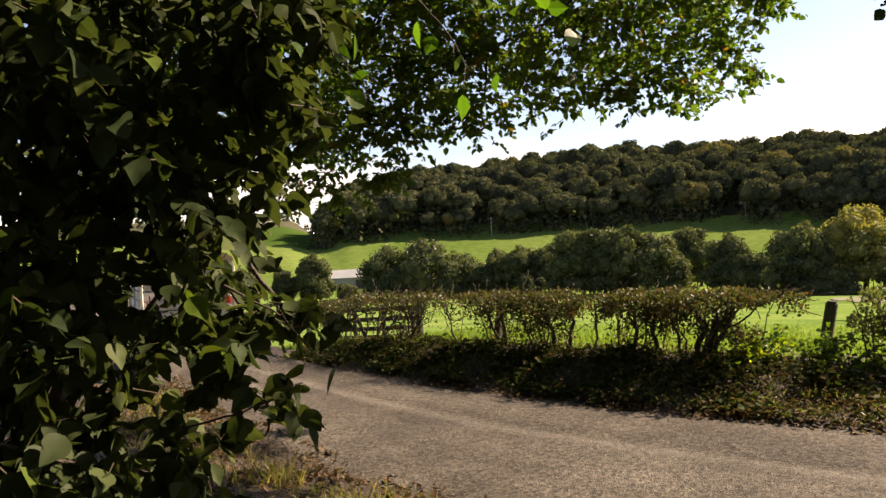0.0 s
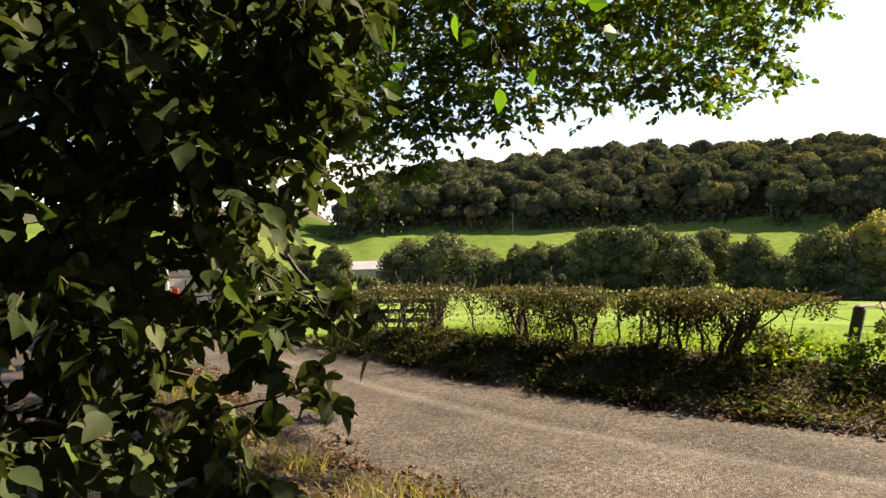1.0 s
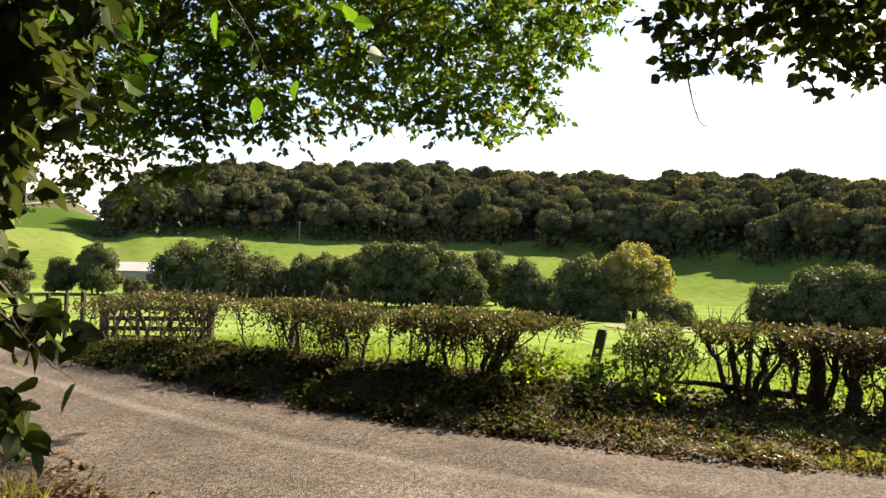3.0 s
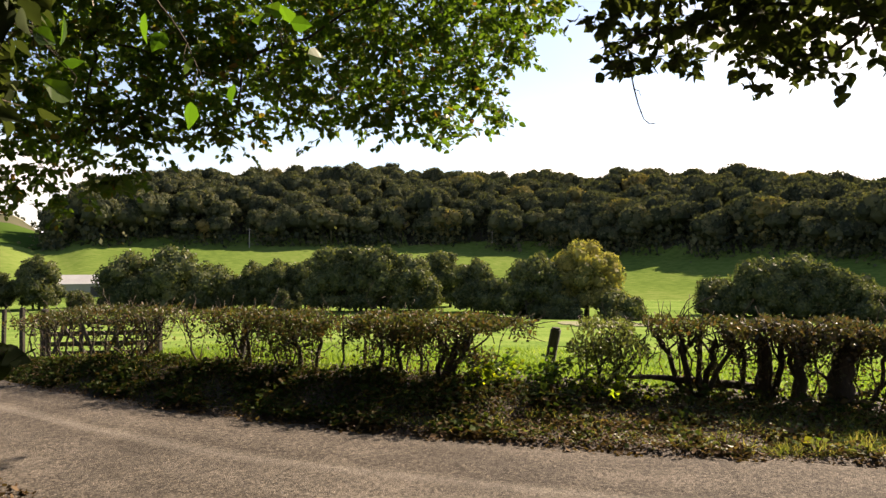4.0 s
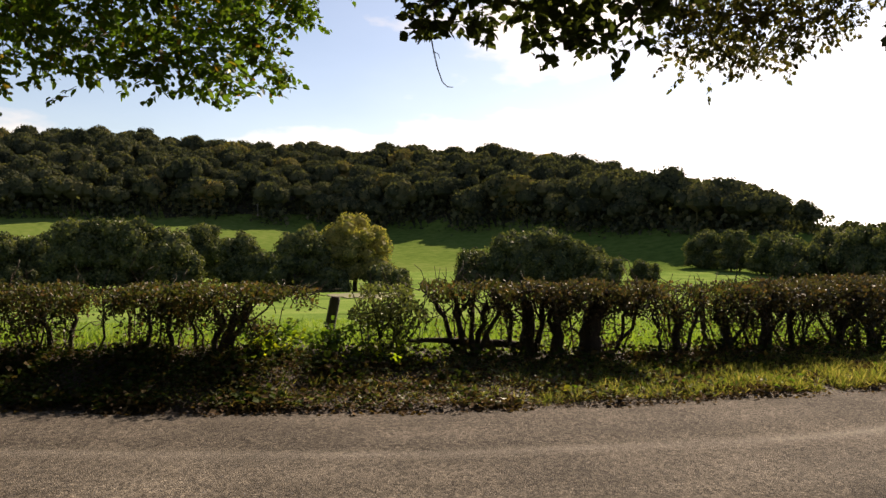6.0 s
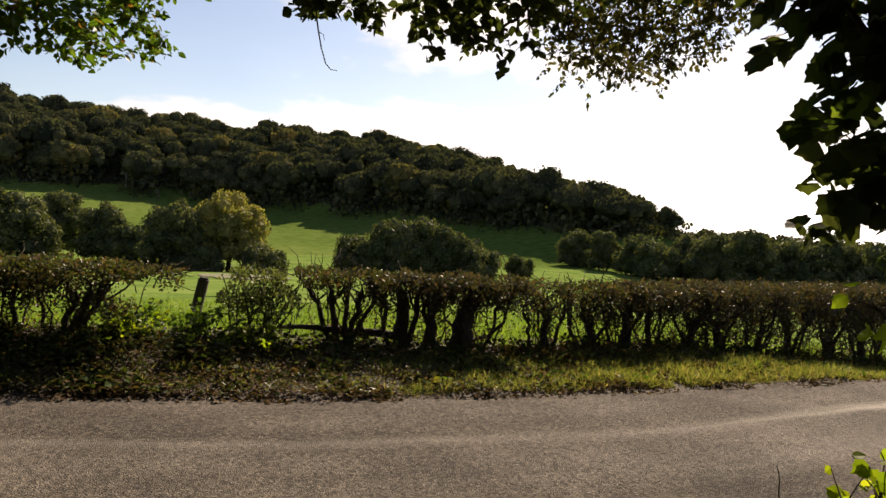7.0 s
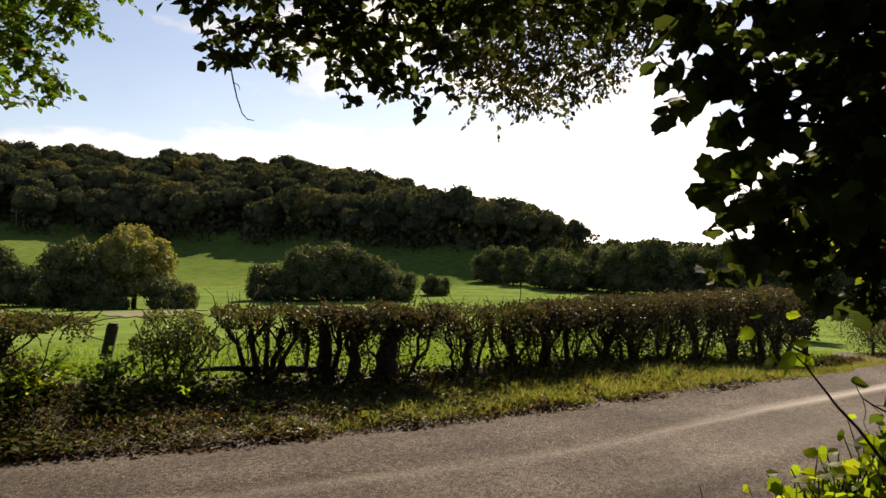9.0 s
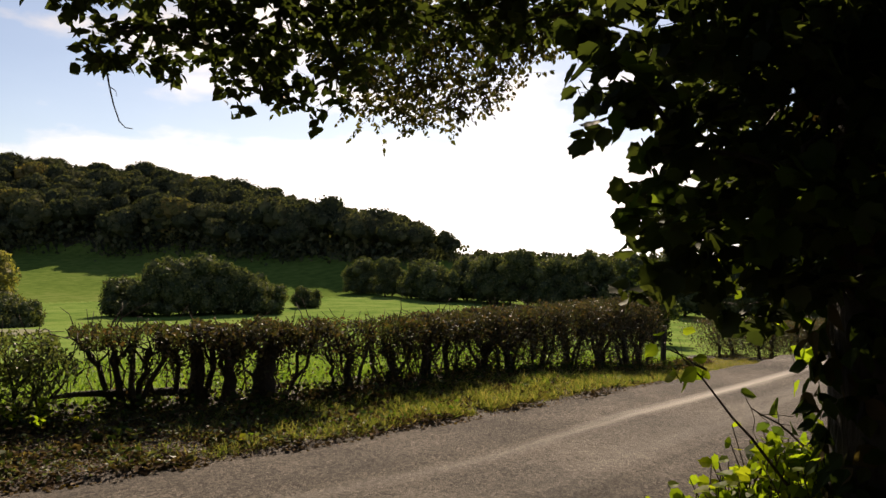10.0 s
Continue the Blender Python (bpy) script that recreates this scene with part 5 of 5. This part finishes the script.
def barn(az, d, length, depth, eaves, ridge, turn, label, wall, roof):
    p = at(az, 0, d)
    root = empty("farm_shed", (p[0], p[1], float(land(p[0], p[1]))), label, "barn", "farm sheds")
    root.rotation_euler = (0, 0, radians(turn))
    l, w = length / 2, depth / 2
    put("wall", mesh_of("wall", [(-l, -w, -1), (l, -w, -1), (l, w, -1), (-l, w, -1), (-l, -w, eaves), (l, -w, eaves), (l, w, eaves), (-l, w, eaves), (-l, 0, ridge), (l, 0, ridge)],
                        [(0, 1, 5), (0, 5, 4), (2, 3, 7), (2, 7, 6), (1, 2, 6), (1, 6, 5), (5, 6, 9), (3, 0, 4), (3, 4, 7), (7, 4, 8)], [wall]), root, "pale sheeted wall")
    for s in (-1, 1):
        o = 0.25
        a = np.array([(-l - o, 0, ridge + 0.05), (l + o, 0, ridge + 0.05), (l + o, s * (w + o), eaves - 0.08), (-l - o, s * (w + o), eaves - 0.08)])
        v = np.concatenate([a, a + (0, 0, 0.12)])
        put("roof", mesh_of("roof", v, [(0, 1, 2), (0, 2, 3), (4, 6, 5), (4, 7, 6), (0, 4, 5), (0, 5, 1), (3, 2, 6), (3, 6, 7), (0, 3, 7), (0, 7, 4), (1, 5, 6), (1, 6, 2)], [roof]), root, "grey corrugated roof sheet")
    put("door", mesh_of("door", *beam((l * 0.3, -w - 0.03, 0.0), (l * 0.3, -w - 0.03, eaves * 0.8), length * 0.22, 0.06), [M_SHADE]), root, "dark doorway shutter")


barn(45.0, 126, 8.0, 5, 1.9, 3.1, 38, "low grey farm shed with a pale roof in the valley", M_SHED, M_ROOF)


def muddy_patch(az0, az1, d0, d1):
    """A pale trampled patch that lies on the pasture."""
    A, D = np.meshgrid(np.linspace(az0, az1, 30), np.linspace(0, 1, 9), indexing="ij")
    mid, half = (d0 + d1) / 2, (d1 - d0) / 2
    D = mid + (D * 2 - 1) * half * np.sqrt(np.clip(1 - ((A - (az0 + az1) / 2) / ((az1 - az0) / 2)) ** 2, 0.02, 1)) * (1 + 0.2 * np.sin(A * 5))
    X, Y = -D * np.sin(np.radians(A)), D * np.cos(np.radians(A))
    a = (np.arange(29)[:, None] * 9 + np.arange(8)[None]).ravel()
    t = np.concatenate([np.stack([a, a + 1, a + 10], 1), np.stack([a, a + 10, a + 9], 1)])
    ob = put("muddy_patch", mesh_of("muddy_patch", np.stack([X, Y, land(X, Y) + 0.05], 2).reshape(-1, 3), t, [M_MUD], None, True))
    tagged(ob, "pale trampled patch in the pasture", "ground", kind="structure")


muddy_patch(2.5, 9.5, 42, 56)


def farm_track():
    """A pale track climbing between the far fields."""
    q = np.linspace(0, 1, 60)
    az, d = 54.5 - 7.0 * q, 395 + 470 * q ** 1.4
    rows = [(-(d + o) * np.sin(np.radians(az)), (d + o) * np.cos(np.radians(az))) for o in (-9, 9)]
    v = np.concatenate([np.stack([x, y, land(x, y) + 1.6], 1) for x, y in rows])
    a = np.arange(59)
    t = np.concatenate([np.stack([a, a + 1, a + 61], 1), np.stack([a, a + 61, a + 60], 1)])
    tagged(put("farm_track", mesh_of("farm_track", v, t, [M_TRACK], None, True)), "pale farm track climbing between far fields", "track", kind="structure")


farm_track()

# ---- far land ----
def build_far_hedges():
    """Hedgerows and copses over the far fields, one body."""
    r = np.random.default_rng(77)
    (v0, t0), _ = crown_clumps(r, 95, 1.15, 5, 6, 0.2, 7)
    parts = []

    def row(az0, d0, az1, d1, n, s):
        for q in np.linspace(0, 1, n):
            az, d = az0 + (az1 - az0) * q + r.normal() * 0.1, d0 + (d1 - d0) * q + r.normal() * 3
            x, y = -d * math.sin(radians(az)), d * math.cos(radians(az))
            k = s * r.uniform(0.6, 1.3)
            a = r.uniform(0, 6.3)
            m = np.array([(math.cos(a), -math.sin(a), 0), (math.sin(a), math.cos(a), 0), (0, 0, 1)]) * k
            parts.append((v0 @ m.T + (x, y, float(land(x, y)) - 0.4 * k), t0))

    row(53, 300, 62, 330, 20, 0.6)
    row(52.5, 440, 60, 470, 20, 0.6)
    row(50, 640, 66, 600, 36, 1.1)
    row(47.5, 930, 70, 900, 60, 1.6)
    row(52.4, 330, 58, 640, 20, 0.5)
    row(-30, 330, -75, 330, 80, 1.1)
    row(-29, 480, -80, 480, 100, 1.2)
    row(-28.5, 900, -80, 900, 110, 1.8)
    row(-28.5, 1500, -85, 1500, 110, 2.6)
    row(-30, 150, -70, 150, 50, 0.9)
    ob = put("far_hedgerows", mesh_of("far_hedgerows", *join(parts), [L_WOOD]))
    tagged(ob, "hedgerows and copses across the distant fields", "hedgerow", kind="stuff")


build_far_hedges()

# ---- loose branches near the standing place ----
def dead_twig():
    root = empty("hanging_twig", (0, 0, 0), "thin dead twig hanging from the branches", "twig")
    pts = [at(1.9, 15.6, 3.36), at(1.8, 14.6, 3.36), at(1.6, 13.6, 3.36), at(1.3, 12.4, 3.36), at(0.9, 11.3, 3.36), at(0.5, 10.9, 3.36), at(0.0, 10.85, 3.36)]
    put("stem", mesh_of("stem", *tube(pts, (0.004, 0.002), 5), [M_TWIG], None, True), root)
    put("side_twig", mesh_of("side_twig", *tube([pts[2], at(1.2, 13.4, 3.36), at(1.1, 13.0, 3.36)], (0.002, 0.001), 4), [M_TWIG], None, True), root)


dead_twig()


def bare_stem(foot, mid, tip, rad, leaves, label, seed, leaf, size):
    r = np.random.default_rng(seed)
    root = empty("woody_stem", (0, 0, 0), label, "branch")
    line = np.concatenate([crooked(foot, mid, 6, 0.04, r), crooked(mid, tip, 6, 0.05, r)[1:]])
    put("stem", mesh_of("stem", *tube(line, (rad, rad * 0.7, rad * 0.3), 7), [M_TWIG], None, True), root)
    one = mesh_of("leaf", *LEAF, [leaf])
    for k in range(leaves):
        q = line[r.integers(5, len(line))]
        end = q + r.normal(size=3) * 0.06 + (0, 0, 0.02)
        put("side_twig", mesh_of("side_twig", *tube(crooked(q, end, 4, 0.1, r), (rad * 0.25, rad * 0.12), 4), [M_TWIG], None, True), root)
        f = frames_of(r.normal(size=(1, 3)) + (0, 0, -0.5), r.normal(size=(1, 3)) + (0, -0.5, 0.4))[0]
        ob = put("leaf", one, root)
        ob.matrix_basis = Matrix.LocRotScale(Vector(end), Matrix(f.tolist()).to_quaternion(), (size * r.uniform(0.7, 1.2),) * 3)


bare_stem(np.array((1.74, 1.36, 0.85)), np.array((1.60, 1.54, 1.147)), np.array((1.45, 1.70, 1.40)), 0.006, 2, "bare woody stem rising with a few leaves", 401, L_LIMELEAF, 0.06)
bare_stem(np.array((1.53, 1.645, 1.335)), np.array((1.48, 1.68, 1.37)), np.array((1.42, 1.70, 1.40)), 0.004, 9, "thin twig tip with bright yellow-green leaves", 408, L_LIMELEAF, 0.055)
bare_stem(np.array((2.05, 1.5, 0.6)), np.array((1.9, 1.55, 1.05)), np.array((1.74, 1.66, 1.20)), 0.007, 8, "woody stem with dark curled leaves", 402, L_MAPLE, 0.075)
bare_stem(np.array((2.2, 2.2, 0.05)), at(-36, -18.5, 2.7), at(-35.5, -16.0, 2.7), 0.004, 0, "thin dry stalk at the roadside", 403, L_LITTERLEAF, 0.03)


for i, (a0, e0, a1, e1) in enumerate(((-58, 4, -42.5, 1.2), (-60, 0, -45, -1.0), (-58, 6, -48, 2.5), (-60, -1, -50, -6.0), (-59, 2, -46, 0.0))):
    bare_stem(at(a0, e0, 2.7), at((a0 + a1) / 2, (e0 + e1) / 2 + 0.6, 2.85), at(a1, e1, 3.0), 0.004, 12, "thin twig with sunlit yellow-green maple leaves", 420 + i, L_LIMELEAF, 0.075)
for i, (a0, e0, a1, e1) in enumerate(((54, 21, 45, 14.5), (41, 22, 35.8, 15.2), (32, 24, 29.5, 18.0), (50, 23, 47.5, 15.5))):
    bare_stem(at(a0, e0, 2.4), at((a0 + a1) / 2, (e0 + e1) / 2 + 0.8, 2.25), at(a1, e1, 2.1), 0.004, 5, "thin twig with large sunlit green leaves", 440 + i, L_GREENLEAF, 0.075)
bare_stem(at(64.3, -13.5, 1.8), at(58.3, -13.0, 1.75), at(52.9, -11.0, 1.7), 0.004, 9, "thin leafy twig reaching out over the lane", 405, L_SAPLING, 0.07)
bare_stem(at(59, -2, 1.7), at(55, -4.5, 1.7), at(51.6, -8.6, 1.65), 0.004, 7, "thin leafy twig hanging at the edge of the sapling", 406, L_SAPLING, 0.075)


bare_stem(at(75, 18.5, 1.95), at(73, 17.8, 1.93), at(70.6, 16.6, 1.9), 0.003, 2, "thin twig with two rust-red autumn leaves", 409, L_RUST, 0.045)


def trunk_ivy():
    """Ivy leaves clinging round the dark trunk."""
    r = np.random.default_rng(71)
    n = 4200
    a, z = r.uniform(0, 2 * math.pi, n), r.uniform(0.05, 4.2, n)
    rad = 0.22 + 0.05 * r.random(n) + 0.03 * np.sin(z * 5 + a * 3) + 0.16 * smooth(1.1, 2.0, z) * r.random(n)
    p = np.stack([1.90 + np.cos(a) * rad, 1.22 + np.sin(a) * rad, z], 1)
    out = np.stack([np.cos(a), np.sin(a), 0 * a], 1)
    ob = put("trunk_ivy", mesh_of("trunk_ivy", *scatter(*LEAF, p, unit(n, r) * 0.7 + (0, 0, -0.7), out + 0.5 * unit(n, r), r.uniform(0.04, 0.08, n)), [L_IVY]))
    tagged(ob, "dark ivy leaves clinging to the roadside trunk", "ivy", kind="stuff")


trunk_ivy()

# ---- the trailer going away round the bend ----
def build_trailer():
    """A small livestock trailer: slatted white sides between posts, tan arched top, lamps, plate, wheels."""
    x, y = -11.5, 6.95
    root = empty("livestock_trailer", (x, y, 0.02), "small white slatted livestock trailer with a tan arched top", "trailer")
    root.rotation_euler = (0, 0, radians(65))
    w, l, z0, z1 = 0.72, 1.3, 0.36, 1.38
    put("floor", mesh_of("floor", *beam((0, -l, z0), (0, l, z0), 2 * w, 0.06), [M_OLDWOOD]), root)
    for sx in (-1, 1):
        for yy in (-l, 0, l):
            put("corner_post", mesh_of("corner_post", *beam((sx * w, yy, z0), (sx * w, yy, z1), 0.06, 0.06), [M_TRAILER]), root)
        for k in range(6):
            put("side_slat", mesh_of("side_slat", *beam((sx * (w - 0.01), -l, z0 + 0.12 + k * 0.165), (sx * (w - 0.01), l, z0 + 0.12 + k * 0.165), 0.02, 0.14), [M_TRAILER]), root)
    for yy in (-l, l):
        for k in range(6):
            put("end_slat", mesh_of("end_slat", *beam((-w, yy, z0 + 0.12 + k * 0.165), (w, yy, z0 + 0.12 + k * 0.165), 0.02, 0.14), [M_TRAILER]), root)
    put("door_post", mesh_of("door_post", *beam((0.1, -l - 0.03, z0), (0.1, -l - 0.03, z1), 0.12, 0.03), [M_OLDWOOD]), root)
    put("header_board", mesh_of("header_board", *beam((-w, -l - 0.02, z1 + 0.05), (w, -l - 0.02, z1 + 0.05), 0.03, 0.14), [M_TRAILER]), root)
    n = 11
    a = np.linspace(0, math.pi, n)
    arch = np.stack([np.cos(a) * (w + 0.02), np.sin(a) * 0.22 + z1 + 0.1], 1)
    v = [(px, yy, pz) for yy in (-l - 0.04, l + 0.04) for px, pz in arch]
    t = [q for k in range(n - 1) for q in ((k, k + 1, n + k + 1), (k, n + k + 1, n + k))] + [(0, k + 1, k) for k in range(1, n - 1)] + [(n, n + k, n + k + 1) for k in range(1, n - 1)]
    put("arched_top", mesh_of("arched_top", v, t, [M_CANVAS], None, False), root, "tan canvas top")
    for sx in (-1, 1):
        put("tail_lamp", mesh_of("tail_lamp", *beam((sx * 0.6, -l - 0.05, z0 + 0.42), (sx * 0.6, -l - 0.05, z0 + 0.52), 0.09, 0.04), [M_REDLENS]), root, "red lamp lens")
        put("marker_lamp", mesh_of("marker_lamp", *beam((sx * 0.5, -l - 0.05, z1 + 0.03), (sx * 0.5, -l - 0.05, z1 + 0.10), 0.16, 0.04), [M_REDLENS]), root, "red lamp lens")
        wheel = put("wheel", mesh_of("wheel", *tube([(sx * (w + 0.02) - 0.08, 0, 0.28), (sx * (w + 0.02), 0, 0.28), (sx * (w + 0.02) + 0.08, 0, 0.28)], (0.15, 0.15), 16), [M_TRAILER], None, True), root)
        ring = np.array([(sx * (w + 0.02), math.cos(q) * 0.22, 0.28 + math.sin(q) * 0.22) for q in np.linspace(0, 2 * math.pi, 25)])
        put("tyre", mesh_of("tyre", *tube(ring, (0.075, 0.075), 8), [M_RUBBER], None, True), wheel, "black rubber tyre")
    put("number_plate", mesh_of("number_plate", *beam((-0.26, -l - 0.045, z0 + 0.16), (0.26, -l - 0.045, z0 + 0.16), 0.012, 0.11), [M_PLATE]), root, "yellow plate")
    put("plate_bar", mesh_of("plate_bar", *beam((-0.2, -l - 0.054, z0 + 0.16), (0.2, -l - 0.054, z0 + 0.16), 0.006, 0.05), [M_RUBBER]), root, "dark bar on the plate")
    put("tow_bar", mesh_of("tow_bar", *beam((0, l, z0 - 0.02), (0, l + 0.9, z0), 0.08, 0.08), [M_RUBBER]), root)


build_trailer()
